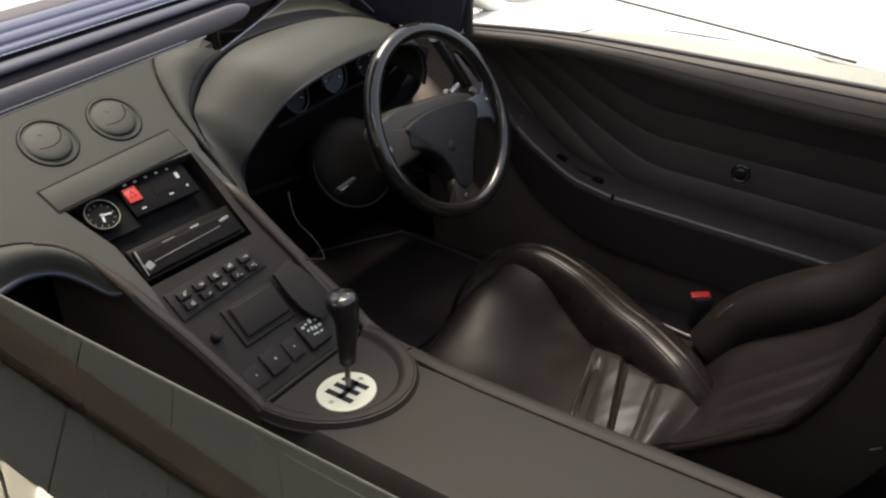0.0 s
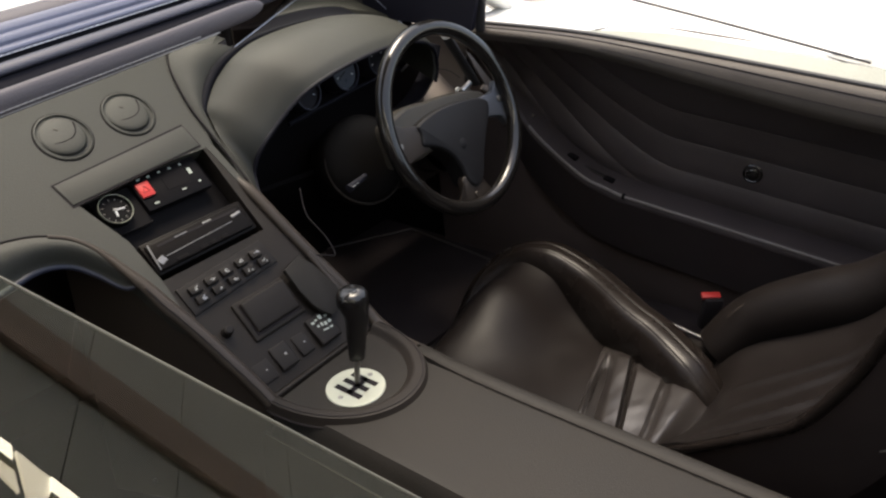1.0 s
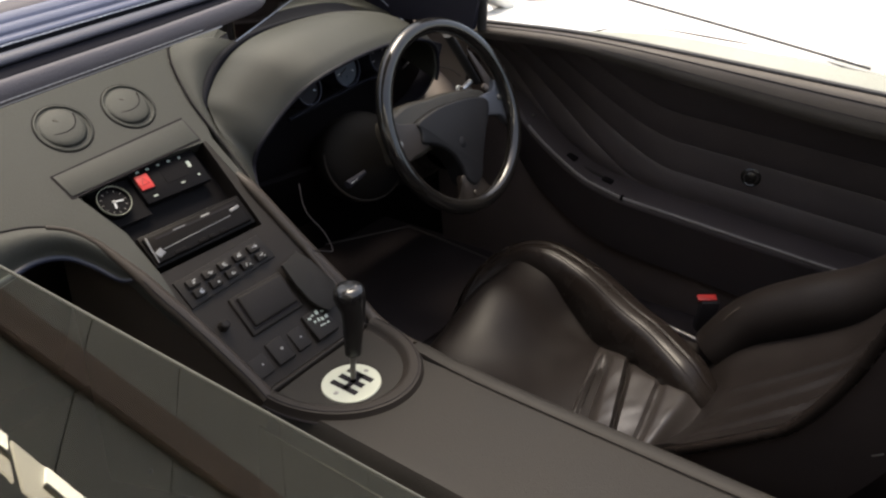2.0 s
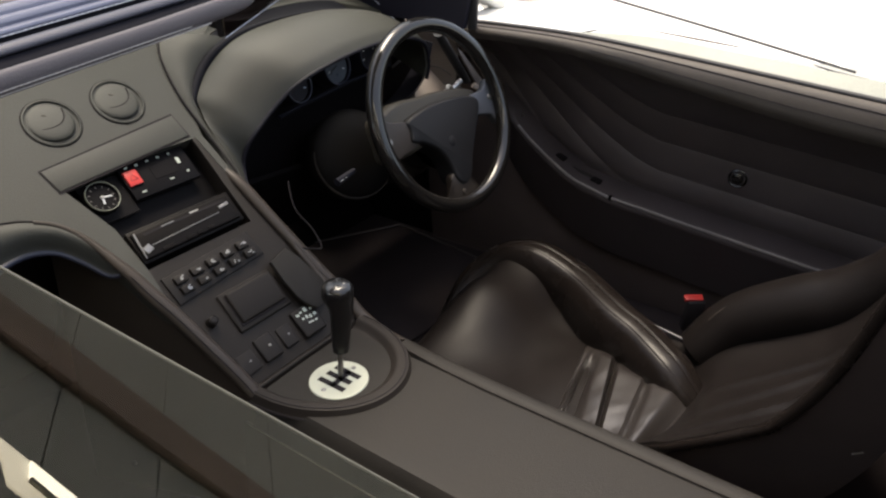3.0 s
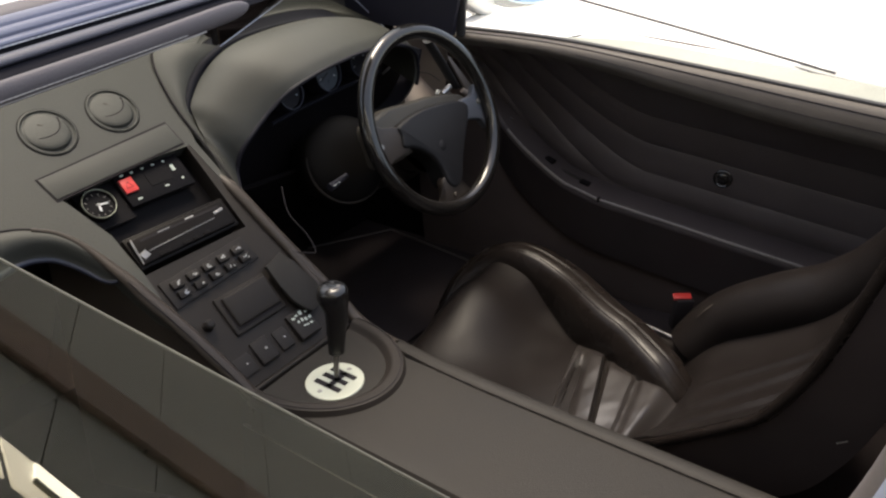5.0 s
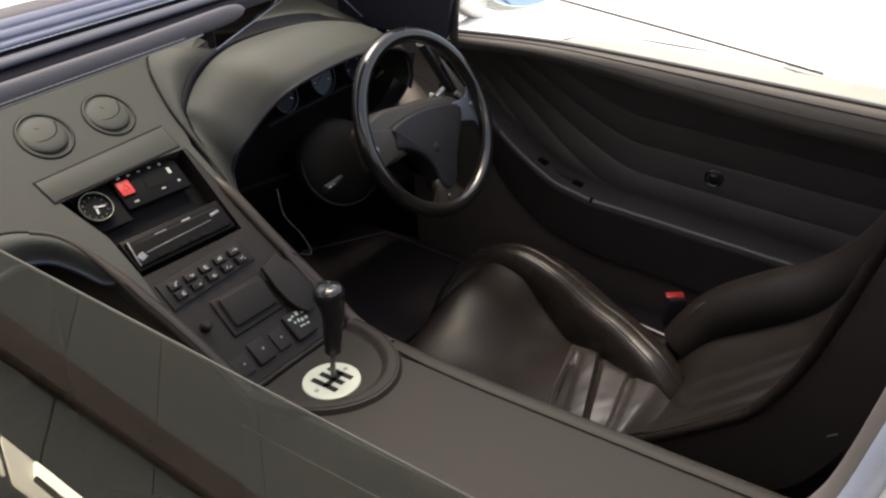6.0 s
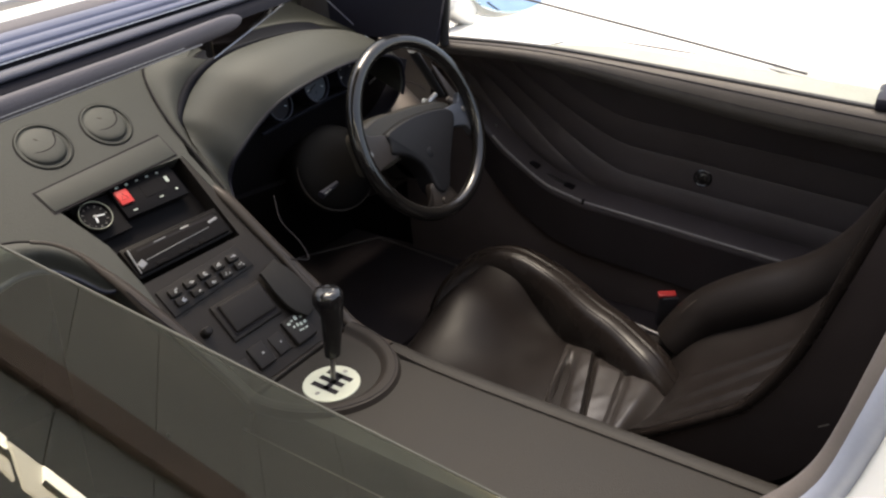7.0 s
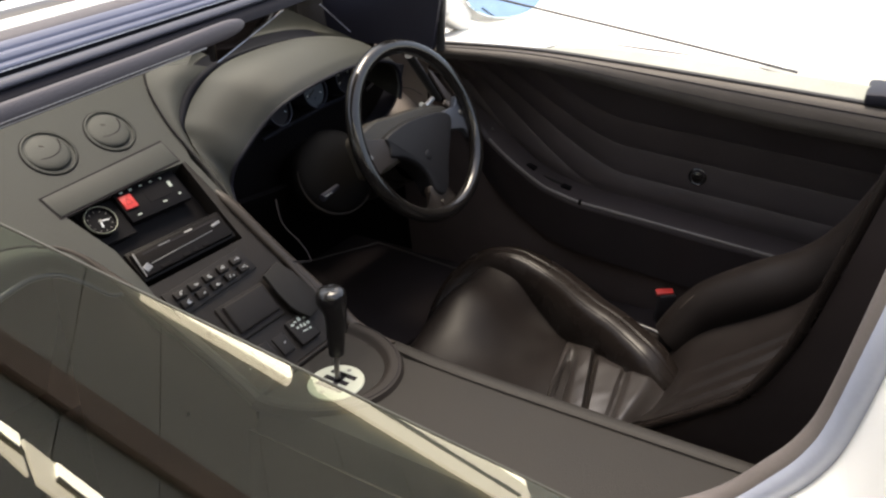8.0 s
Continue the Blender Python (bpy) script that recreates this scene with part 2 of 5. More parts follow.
def lerp(a, b, t):
    return a + (b - a) * t


R2 = math.sqrt(0.5)


def on_dash(x, y, n=0.0, turn=0.0):
    """A pose on the sloping face of dashboard and console: x across, y up the slope, z out of it."""
    m = Matrix(((1, 0, 0, x), (0, R2, -R2, y - n * R2), (0, R2, R2, 0.375 + y + n * R2), (0, 0, 0, 1)))
    return m @ pose(0, 0, 0, 0, 0, turn)


def slope(*pts):
    """Places on the sloping face, given by x and y, as its own flat coordinates."""
    return [(x, y / R2) for x, y in pts]


FACE = on_dash(0, 0)


# ---- surroundings ----
tagged(link("ground", sheet(lambda u, v: (400 * (u - 0.5), 400 * (v - 0.5), 0.0), 8, 8), CONCRETE), "pale bright concrete yard round the car", "ground", kind="structure")
# an unseen dark wall added beside the car so its boards shape the window's reflection
partition = tagged(new("mirrored_stand_in_wall"), "unseen dark boarded stand-in wall for the side window to mirror", "wall", kind="structure")
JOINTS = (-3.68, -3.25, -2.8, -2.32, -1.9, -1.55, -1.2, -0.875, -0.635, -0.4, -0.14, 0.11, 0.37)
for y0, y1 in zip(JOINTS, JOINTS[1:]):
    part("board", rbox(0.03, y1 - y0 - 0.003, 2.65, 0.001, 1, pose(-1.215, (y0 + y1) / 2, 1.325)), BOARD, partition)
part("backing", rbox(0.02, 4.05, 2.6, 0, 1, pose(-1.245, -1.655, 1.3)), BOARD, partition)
# pale line and brown band are added only for their reflection in the pane
part("batten", rbox(0.012, 0.9, 0.012, 0.003, 1, pose(-1.194, -1.25, 1.665, 14)), THREAD, partition, "thin pale line added for the side window to mirror")
part("rail", rbox(0.02, 3.2, 0.1, 0.006, 1, pose(-1.19, -1.0, 1.72, 14)), BEAM, partition, "brown sloping band added for the side window to mirror")
# no lamp is known here: a glowing panel supplies the pale reflection
for y0, y1, z0, tall in ((-1.36, -0.8, 2.42, 0.17),):
    lamp = tagged(new("mirrored_glow_panel"), "white glowing panel added for the side window to mirror", "strip light", "strip lights")
    mid, long = (y0 + y1) / 2, y1 - y0
    m = pose(-1.185, mid, z0)
    part("tray", rbox(0.03, long, tall, 0.005, 2, m), GLOWDIM, lamp)
    part("tube", rbox(0.016, long - 0.02, 0.07, 0.0015, 1, m @ pose(0.02, 0, -tall / 2 + 0.04)), GLOW, lamp, "brighter glowing strip of the added panel")
    part("rib", rbox(0.006, long * 0.7, 0.006, 0, 1, m @ pose(0.03, 0, -tall * 0.12)), BOARD, lamp)


def slab(poly, low, high, bev=0.0):
    """An upright plate: its outline in y and z, its thickness along x."""
    return prism(poly, low, high, bev, 1, Matrix(((0, 0, 1, 0), (1, 0, 0, 0), (0, 1, 0, 0), (0, 0, 0, 1))))


# long cream glow added to be mirrored, with dark rib and brighter wedge above
lamp = tagged(new("mirrored_glow_panel"), "long cream glowing panel added for the side window to mirror", "strip light", "strip lights")
part("tray", slab([(-1.455, 2.56), (-1.5, 2.39), (-2.82, 2.385), (-3.0, 2.645), (-2.2, 2.675), (-1.8, 2.61)], -1.185, -1.17), GLOWDIM, lamp)
part("rib", slab([(-1.8, 2.512), (-2.83, 2.522), (-2.8, 2.492), (-1.79, 2.486)], -1.17, -1.165), BOARD, lamp)
part("tube", slab([(-2.27, 2.703), (-3.17, 2.875), (-3.03, 2.68), (-2.28, 2.692)], -1.185, -1.17), GLOW, lamp, "brighter glowing strip of the added panel")


# two sloping glows on arms from the partition beside the door, added as reflections
for tray, tube_, slot, arm_y, arm_z in (
    ([(-0.388, 1.174), (-0.64, 1.073), (-0.64, 1.02), (-0.441, 1.112), (-0.414, 1.122)], [(-0.428, 1.156), (-0.635, 1.073), (-0.635, 1.052), (-0.432, 1.137)], [(-0.432, 1.1365), (-0.63, 1.052), (-0.63, 1.048), (-0.432, 1.1325)], -0.53, 1.085),
    ([(-0.38, 1.176), (-0.25, 1.222), (-0.25, 1.202), (-0.368, 1.147), (-0.403, 1.127)], [(-0.381, 1.174), (-0.252, 1.219), (-0.252, 1.212), (-0.386, 1.16)], [(-0.39, 1.153), (-0.252, 1.209), (-0.252, 1.206), (-0.392, 1.149)], -0.30, 1.19),
):
    lamp = tagged(new("mirrored_glow_panel"), "white sloping glowing panel on an arm, added for the side window to mirror", "strip light", "strip lights")
    part("tray", slab(tray, -0.804, -0.80), GLOWDIM, lamp)
    part("tube", slab(tube_, -0.80, -0.796), GLOW, lamp, "brighter glowing strip of the added panel")
    part("rib", slab(slot, -0.80, -0.795), BOARD, lamp)
    part("arm", rbox(0.396, 0.012, 0.012, 0.002, 1, pose(-1.002, arm_y, arm_z)), BOARD, lamp)


# ---- dashboard ----
dash = thing("dashboard", "olive-grey leather dashboard with round air vents", "dashboard")
upper = prism(slope((-0.78, 0.372), (0.094, 0.372), (0.101, 0.39), (0.1, 0.423), (0.107, 0.46), (0.117, 0.488), (0.134, 0.507), (0.136, 0.53), (-0.78, 0.53)), -0.03, 0.0, m=FACE)
# the lower rim left of the stack curves over the passenger's footwell
arch = [(-0.78, 0.372), (-0.78, 0.362), (-0.5, 0.362), (-0.34, 0.358), (-0.257, 0.351), (-0.219, 0.341), (-0.196, 0.329), (-0.176, 0.308), (-0.162, 0.275), (-0.152, 0.24), (-0.14, 0.205), (-0.132, 0.185), (-0.128, 0.185), (-0.124, 0.25), (-0.13, 0.305), (-0.160, 0.364), (-0.160, 0.372)]
leftstrip = prism(slope(*arch), -0.03, 0.0, m=FACE)
part("panel", joined(upper, leftstrip), DASH, dash)
part("shelf", joined(prism([(-0.8, 0.50), (0.64, 0.50), (0.64, 1.05), (-0.8, 1.05)], 0.80, 0.853)), DASH, dash)
part("cowl", sheet(lambda u, v: (-0.9 + 1.8 * u, 1.03 + 0.12 * v, 0.84 + 0.24 * v), 8, 3, 0.02), SHADOWBLACK, dash)
part("rim_seam", tube(spline([on_dash(x, y, 0.0) @ Vector((0, 0, 0)) for x, y in ((-0.5, 0.364), (-0.34, 0.36), (-0.257, 0.353), (-0.219, 0.343), (-0.196, 0.331), (-0.176, 0.31), (-0.162, 0.277), (-0.15, 0.24), (-0.134, 0.2))], 40), 0.0016, 6), SHADOWBLACK, dash)
# rolled leather skirt below the seam; its shiny lower edge over the footwell
HEM0 = spline([(x, y, 0.375 + y) for x, y in ((-0.62, 0.364), (-0.4, 0.361), (-0.268, 0.353), (-0.214, 0.34), (-0.18, 0.318), (-0.164, 0.292), (-0.157, 0.268))], 40)
HEM1 = spline([(-0.62, 0.30, 0.65), (-0.42, 0.312, 0.662), (-0.30, 0.327, 0.677), (-0.25, 0.332, 0.682), (-0.213, 0.324, 0.674), (-0.189, 0.304, 0.655), (-0.170, 0.276, 0.632), (-0.1575, 0.262, 0.631)], 40)


def skirt(u, v):
    i = round(u * 40)
    return HEM0[i].lerp(HEM1[i], v) + Vector((0, -R2, R2)) * 0.010 * (math.sin(math.pi * min(1.0, v * 1.15)) - 0.25 * v)


part("skirt", sheet(skirt, 40, 14, 0.006), DASH, dash, "rolled leather skirt")
# bluish sky reflection put into the edge as a navy rod
part("skirt_edge", tube([skirt(k / 40, 1.0) + Vector((0, 0.003, -0.002)) for k in range(41)], lambda t: 0.0065 - 0.003 * t, 12), NAVY, dash, "shiny lower edge, coloured navy for the sky it reflects")
# shoulder between the centre face and the instrument hood
SH0 = spline([(0.136, 0.51, 0.885), (0.1185, 0.488, 0.863), (0.108, 0.46, 0.835), (0.101, 0.423, 0.798), (0.1025, 0.388, 0.763), (0.105, 0.349, 0.724), (0.106, 0.319, 0.694), (0.107, 0.291, 0.666)], 28)
# rear edge of the instrument hood, from the console over the top to the door side
REAR = spline([(0.1090, 0.2940, 0.6720), (0.1105, 0.3337, 0.7211), (0.1150, 0.3768, 0.7552), (0.1215, 0.4008, 0.7777), (0.1288, 0.4164, 0.7970), (0.1487, 0.4305, 0.8150), (0.177, 0.44, 0.8375), (0.2136, 0.44, 0.862), (0.2695, 0.44, 0.880), (0.355, 0.44, 0.889), (0.448, 0.44, 0.891), (0.53, 0.44, 0.884), (0.61, 0.445, 0.864), (0.685, 0.45, 0.835), (0.71, 0.45, 0.76)], 84)
SH1 = [REAR[round(k * 46 / 28)] + Vector((0.002, 0.006, -0.003)) for k in range(28, -1, -1)]


def shoulder(u, v):
    i = round(u * 28)
    return SH0[i].lerp(SH1[i], v) + Vector((0, -0.35, 0.6)).normalized() * 0.012 * math.sin(math.pi * v) * smooth(0.8, 0.25, u)


part("shoulder_seam", tube([p + Vector((0.0, -0.002, 0.003)) for p in SH0[:26]], 0.0018, 6), SHADOWBLACK, dash)
part("shoulder", sheet(shoulder, 28, 10, 0.012), DASH, dash)


def air_vent(x, y):
    m = on_dash(x, y)
    ring = part("vent_ring", lathe([(0.0372, -0.004), (0.0376, 0.0016), (0.0388, 0.0026), (0.0406, 0.0022), (0.0418, 0.0004), (0.0418, -0.01), (0.0372, -0.01)], 56, m), DASH, dash, "round grey air vent ring")
    part("vent_outline", lathe([(0.0416, 0.0003), (0.0423, 0.0008), (0.0430, 0.0003)], 56, m), SHADOWBLACK, ring)
    part("vent_gap", lathe([(0.0, -0.003), (0.0374, -0.003), (0.0374, -0.007), (0.0, -0.007)], 40, m), SHADOWBLACK, ring)
    tilt = m @ pose(-0.0012, 0.0022, 0.0, -4, -3)
    ball = lathe([(0.0, 0.0052), (0.008, 0.0051), (0.016, 0.0047), (0.023, 0.0041), (0.028, 0.0034), (0.0318, 0.0024), (0.0338, 0.0011), (0.0346, -0.0008), (0.0348, -0.005)], 48, tilt)
    part("vent_ball", ball, DASH, ring)
    lip = [tilt @ p for p in spline([(0.0262, 0.0155, 0.0030), (0.0235, 0.005, 0.0041), (0.0175, -0.0045, 0.0046), (0.0075, -0.0105, 0.0049), (-0.006, -0.0125, 0.0049), (-0.018, -0.0105, 0.0044)], 24)]
    part("vent_lip", tube(lip, lambda t: 0.0013 - 0.0009 * t, 6), SHADOWBLACK, ring)
    part("vent_tab", rbox(0.0075, 0.0024, 0.0012, 0.0005, 1, tilt @ pose(-0.004, 0.011, 0.005, 0, 0, -35)), EDGE, ring)


air_vent(-0.1145, 0.4395)
air_vent(-0.0015, 0.443)
lip_poly = slope((-0.1725, 0.3905), (0.0665, 0.4075), (0.0715, 0.377), (-0.1655, 0.3635))
part("lip_cover", prism(lip_poly, -0.016, 0.0022, 0.0012, 2, FACE), DASH, dash, "grey leather cover strip")
part("lip_gap", prism(slope((-0.1755, 0.3922), (0.0674, 0.4102), (0.0738, 0.377), (0.0735, 0.3755), (-0.165, 0.361), (-0.1675, 0.361)), -0.004, 0.0007, 0, 1, FACE), SHADOWBLACK, dash)

# ---- centre console ----
stack = thing("centre_console", "sloping black leather centre console with switches and radio", "car console")
right = prism(slope((0.074, 0.372), (0.08, 0.372), (0.094, 0.291), (0.112, 0.25), (0.074, 0.25)), -0.05, 0.0, m=FACE)
part("edge_strip", prism(slope((0.08, 0.374), (0.094, 0.374), (0.106, 0.291), (0.095, 0.291)), -0.05, 0.0006, 0, 1, FACE), DASH, stack, "olive-grey leather edge strip")
lower = prism(slope((-0.124, 0.25), (-0.128, 0.185), (-0.132, 0.185), (-0.104, 0.085), (0.14, 0.085), (0.135, 0.15), (0.112, 0.25)), -0.05, 0.0, m=FACE)
part("face", joined(right, lower), STACK, stack)
part("recess", prism(slope((-0.165, 0.376), (0.076, 0.376), (0.076, 0.248), (-0.135, 0.248)), -0.05, -0.034, m=FACE), PANEL, stack)
RAIL_R = [(0.0925, 0.338), (0.096, 0.318), (0.101, 0.291), (0.113, 0.23), (0.128, 0.165), (0.142, 0.11), (0.146, 0.082)]
part("rail", tube(spline([on_dash(x, y, -0.008 if y > 0.33 else -0.002 if y > 0.3 else 0.002) @ Vector((0, 0, 0)) for x, y in RAIL_R] + [Vector((0.146, 0.055, 0.447)), Vector((0.138, 0.02, 0.447)), Vector((0.128, -0.02, 0.448))], 48), lambda t: 0.001 + 0.0095 * smooth(0.0, 0.22, t) + 0.0025 * t, 14, flat=0.75, up=(0, -R2, R2)), EDGE, stack, "rounded brown leather edge")
RAIL_L = [(-0.222, 0.343), (-0.197, 0.331), (-0.176, 0.309), (-0.161, 0.277), (-0.150, 0.25), (-0.143, 0.225), (-0.130, 0.19), (-0.115, 0.14), (-0.104, 0.10), (-0.1, 0.078)]
part("rail", tube(spline([on_dash(x, y, 0.001) @ Vector((0, 0, 0)) for x, y in RAIL_L], 60), lambda t: 0.003 + 0.009 * smooth(0.05, 0.6, t), 14, flat=0.8, up=(0, -R2, R2)), EDGE, stack, "rounded brown leather edge")
part("rail_seam", tube(spline([on_dash(x - 0.006, y, 0.0095) @ Vector((0, 0, 0)) for x, y in RAIL_L[4:]], 30), 0.0012, 5), SHADOWBLACK, stack)
# side walls down to the floor
for x, flip in ((-0.104, 1), (0.122, -1)):
    a = 0.03 if x < 0 else -0.02
    part("side_wall", sheet(lambda u, v, x=x, a=a: (x - a * 1.6 * (1 - v) * u - (0.075 * u if x < 0 else 0.0), 0.08 + 0.32 * u, 0.2 + (0.24 + 0.31 * u) * v), 10, 6, 0.008), EDGE, stack)

# clock and switch panel in the recess
clock = part("clock", lathe([(0.0, 0.0), (0.0222, 0.0), (0.0222, 0.003), (0.024, 0.0045), (0.0255, 0.003), (0.026, -0.012), (0.0, -0.012)], 44, on_dash(-0.112, 0.3455, -0.012)), PANEL, stack, "round black clock with chrome bezel")
part("bezel", lathe([(0.0241, 0.002), (0.0244, 0.0046), (0.0249, 0.005), (0.0253, 0.003), (0.0253, 0.0), (0.0241, 0.0)], 44, on_dash(-0.112, 0.3455, -0.011)), ALU, clock, "thin bright bezel")
for k in range(12):
    w = 2 * math.pi * k / 12
    part("hour_mark", rbox(0.001, 0.003, 0.0004, 0, 1, on_dash(-0.112, 0.3455, -0.0115) @ pose(0, 0, 0, 0, 0, math.degrees(w)) @ pose(0, 0.0185, 0)), STEEL, clock)
part("clock_hand", rbox(0.0022, 0.018, 0.0006, 0, 1, on_dash(-0.112, 0.3455, -0.0108) @ pose(0, 0, 0, 0, 0, -98) @ pose(0, 0.006, 0)), CHALK, clock)
part("clock_hand", rbox(0.003, 0.011, 0.0006, 0, 1, on_dash(-0.112, 0.3455, -0.0104) @ pose(0, 0, 0, 0, 0, 168) @ pose(0, 0.006, 0)), CHALK, clock)
part("clock_boss", lathe([(0.0, 0.0016), (0.0024, 0.0012), (0.003, 0.0), (0.0, 0.0)], 16, on_dash(-0.112, 0.3455, -0.0106)), WHITE, clock)
part("clock_plate", rbox(0.07, 0.07, 0.004, 0.001, 1, on_dash(-0.102, 0.343, -0.022)), PANEL, stack)
switches = part("climate_panel", rbox(0.122, 0.066, 0.012, 0.002, 2, on_dash(-0.006, 0.352, -0.018)), PANEL, stack, "glossy black climate panel with red hazard switch")
part("hazard_switch", rbox(0.023, 0.026, 0.005, 0.0015, 2, on_dash(-0.0525, 0.354, -0.0105)), RED, switches, "red hazard switch")
tri = on_dash(-0.0525, 0.354, -0.0078)
part("hazard_mark", tube([tri @ Vector(p) for p in ((-0.006, -0.005, 0), (0.006, -0.005, 0), (0.0, 0.006, 0))], 0.0006, 5, closed=True), RUBBERDARK, switches)
part("display", rbox(0.044, 0.026, 0.001, 0.0004, 1, on_dash(0.004, 0.3525, -0.0118)), PANEL, switches)
for dx, dy, sx, sy in ((-0.046, 0.0225, 0.007, 0.0035), (-0.028, 0.022, 0.006, 0.004), (-0.008, 0.0225, 0.006, 0.003), (0.012, 0.0225, 0.006, 0.004), (0.032, 0.022, 0.0045, 0.0045), (0.04, 0.006, 0.007, 0.013), (0.045, -0.017, 0.005, 0.004), (0.012, -0.02, 0.009, 0.0025), (-0.042, -0.024, 0.009, 0.003)):
    part("symbol", rbox(sx * 0.85, sy * 0.85, 0.0006, 0, 1, on_dash(-0.006, 0.352, -0.0116) @ pose(dx, dy, 0, 0, 0, random.uniform(-12, 12))), ICON, switches)

# radio
radio = tagged(new("car_radio"), "black car radio with silver trim in the console", "car radio")
part("body", rbox(0.19, 0.056, 0.05, 0.003, 2, on_dash(-0.029, 0.2755, -0.022)), RADIO, radio)
part("fascia", rbox(0.178, 0.046, 0.008, 0.003, 3, on_dash(-0.031, 0.2750, 0.005)), RADIO, radio)
part("slot", rbox(0.15, 0.004, 0.003, 0, 1, on_dash(-0.028, 0.2850, 0.008)), SHADOWBLACK, radio)
part("trim_line", rbox(0.128, 0.0014, 0.0012, 0.0004, 1, on_dash(-0.036, 0.2725, 0.0095, 2)), STEEL, radio, "silver trim line")
part("trim_edge", rbox(0.003, 0.044, 0.003, 0.001, 1, on_dash(-0.1175, 0.2750, 0.0085, -6)), STEEL, radio, "silver trim edge")
part("trim_block", rbox(0.014, 0.012, 0.003, 0.001, 1, on_dash(-0.109, 0.2690, 0.0085, 20)), STEEL, radio)
part("trim_block", rbox(0.02, 0.0055, 0.003, 0.001, 1, on_dash(0.042, 0.2800, 0.0085, 8)), STEEL, radio)
for dx, sx in ((-0.08, 0.02), (-0.04, 0.014), (-0.022, 0.01), (0.0, 0.012)):
    part("key", rbox(sx, 0.006, 0.002, 0.0008, 1, on_dash(dx, 0.2620, 0.0095)), RADIO, radio)
part("print_bar", rbox(0.016, 0.0024, 0.0006, 0, 1, on_dash(-0.01, 0.2870, 0.0094)), WHITE, radio)
part("print_bar", rbox(0.022, 0.0016, 0.0006, 0, 1, on_dash(-0.06, 0.2860, 0.0094)), STEEL, radio)

# ten-key panel
keys = part("key_panel", prism(slope((-0.1185, 0.2345), (0.0515, 0.2412), (0.0565, 0.2085), (-0.1165, 0.2)), -0.002, 0.004, 0.002, 2, FACE), PLASTIC, stack, "black panel of ten switches")
for row in range(2):
    for col in range(5):
        x = -0.0945 + 0.0305 * col + (0.001 + 0.0008 * col if row else 0.0)
        y = 0.2245 + 0.0009 * col - 0.0125 * row
        key = part("switch_key", rbox(0.021, 0.0135, 0.008, 0.0018, 2, on_dash(x, y, 0.007) @ pose(0, 0, 0, 6 if row else -4)), STACK, keys)
        for k in range(3):
            part("symbol", rbox(random.uniform(0.002, 0.006), random.uniform(0.0012, 0.003), 0.0006, 0, 1, on_dash(x + random.uniform(-0.004, 0.004), y + random.uniform(-0.002, 0.002), 0.0116) @ pose(0, 0, 0, 6 if row else -4, 0, random.uniform(-40, 40))), WHITE if (row, col) not in ((0, 4), (1, 0)) else STEEL, key)

# ashtray, open flap, small knob and rocker switches
tray = part("ashtray", rbox(0.105, 0.07, 0.006, 0.005, 3, on_dash(-0.009, 0.1655, 0.002)), STACK, stack)
part("ashtray_lid", rbox(0.09, 0.054, 0.012, 0.004, 3, on_dash(-0.007, 0.1675, 0.006) @ pose(0, 0, 0, 4)), STACK, tray)
part("ashtray_slot", rbox(0.094, 0.059, 0.004, 0.002, 1, on_dash(-0.008, 0.1665, 0.0042)), SHADOWBLACK, tray)
flap = part("flap", prism(slope((0.046, 0.193), (0.087, 0.2), (0.099, 0.182), (0.113, 0.146), (0.11, 0.132), (0.092, 0.121), (0.07, 0.1185), (0.057, 0.131), (0.05, 0.142), (0.047, 0.165)), 0.012, 0.018, 0.002, 2, FACE), TUNNEL, stack, "grey leather flap")
part("flap_hinge", tube([on_dash(0.108, 0.197, 0.012) @ Vector((0, 0, 0)), on_dash(0.117, 0.13, 0.012) @ Vector((0, 0, 0))], 0.006, 10), EDGE, flap)
part("flap_support", rbox(0.04, 0.06, 0.012, 0.002, 1, on_dash(0.086, 0.165, 0.006, -4)), SHADOWBLACK, stack)
part("knob", lathe([(0.0, 0.016), (0.005, 0.0155), (0.0075, 0.013), (0.0085, 0.0), (0.0, 0.0)], 20, on_dash(-0.092, 0.168)), PLASTIC, stack)
for x, y, sx, sy, h, mark in ((-0.079, 0.1095, 0.03, 0.034, 0.002, 0.0025), (-0.0385, 0.1125, 0.034, 0.042, 0.0058, 0.004), (0.002, 0.1115, 0.026, 0.036, 0.0036, 0.0028), (0.0495, 0.113, 0.046, 0.05, 0.008, 0.0)):
    sw = part("rocker_switch", rbox(sx, sy, h, 0.003, 3, on_dash(x, y, h / 2) @ pose(0, 0, 0, -5)), PLASTIC, stack)
    if mark:
        part("symbol", rbox(mark, mark, 0.0006, 0, 1, on_dash(x + 0.003, y + 0.001, h + 0.0008) @ pose(0, 0, 0, -5)), WHITE if mark > 0.003 else STEEL, sw)
    else:
        for dx, dy, a, b in ((-0.014, 0.015, 0.006, 0.004), (-0.006, 0.017, 0.005, 0.003), (0.004, 0.018, 0.006, 0.007), (0.015, 0.015, 0.006, 0.004), (-0.009, 0.006, 0.004, 0.004), (-0.001, 0.006, 0.004, 0.006), (0.006, 0.004, 0.005, 0.006), (0.015, 0.004, 0.006, 0.005), (0.0, -0.005, 0.011, 0.0025), (0.011, -0.006, 0.005, 0.003)):
            part("symbol", rbox(a, b, 0.0006, 0, 1, on_dash(x + dx, y + dy * R2, h + 0.0012 + dy * -0.087) @ pose(0, 0, 0, -5, 0, random.uniform(-15, 15))), ICON, sw)

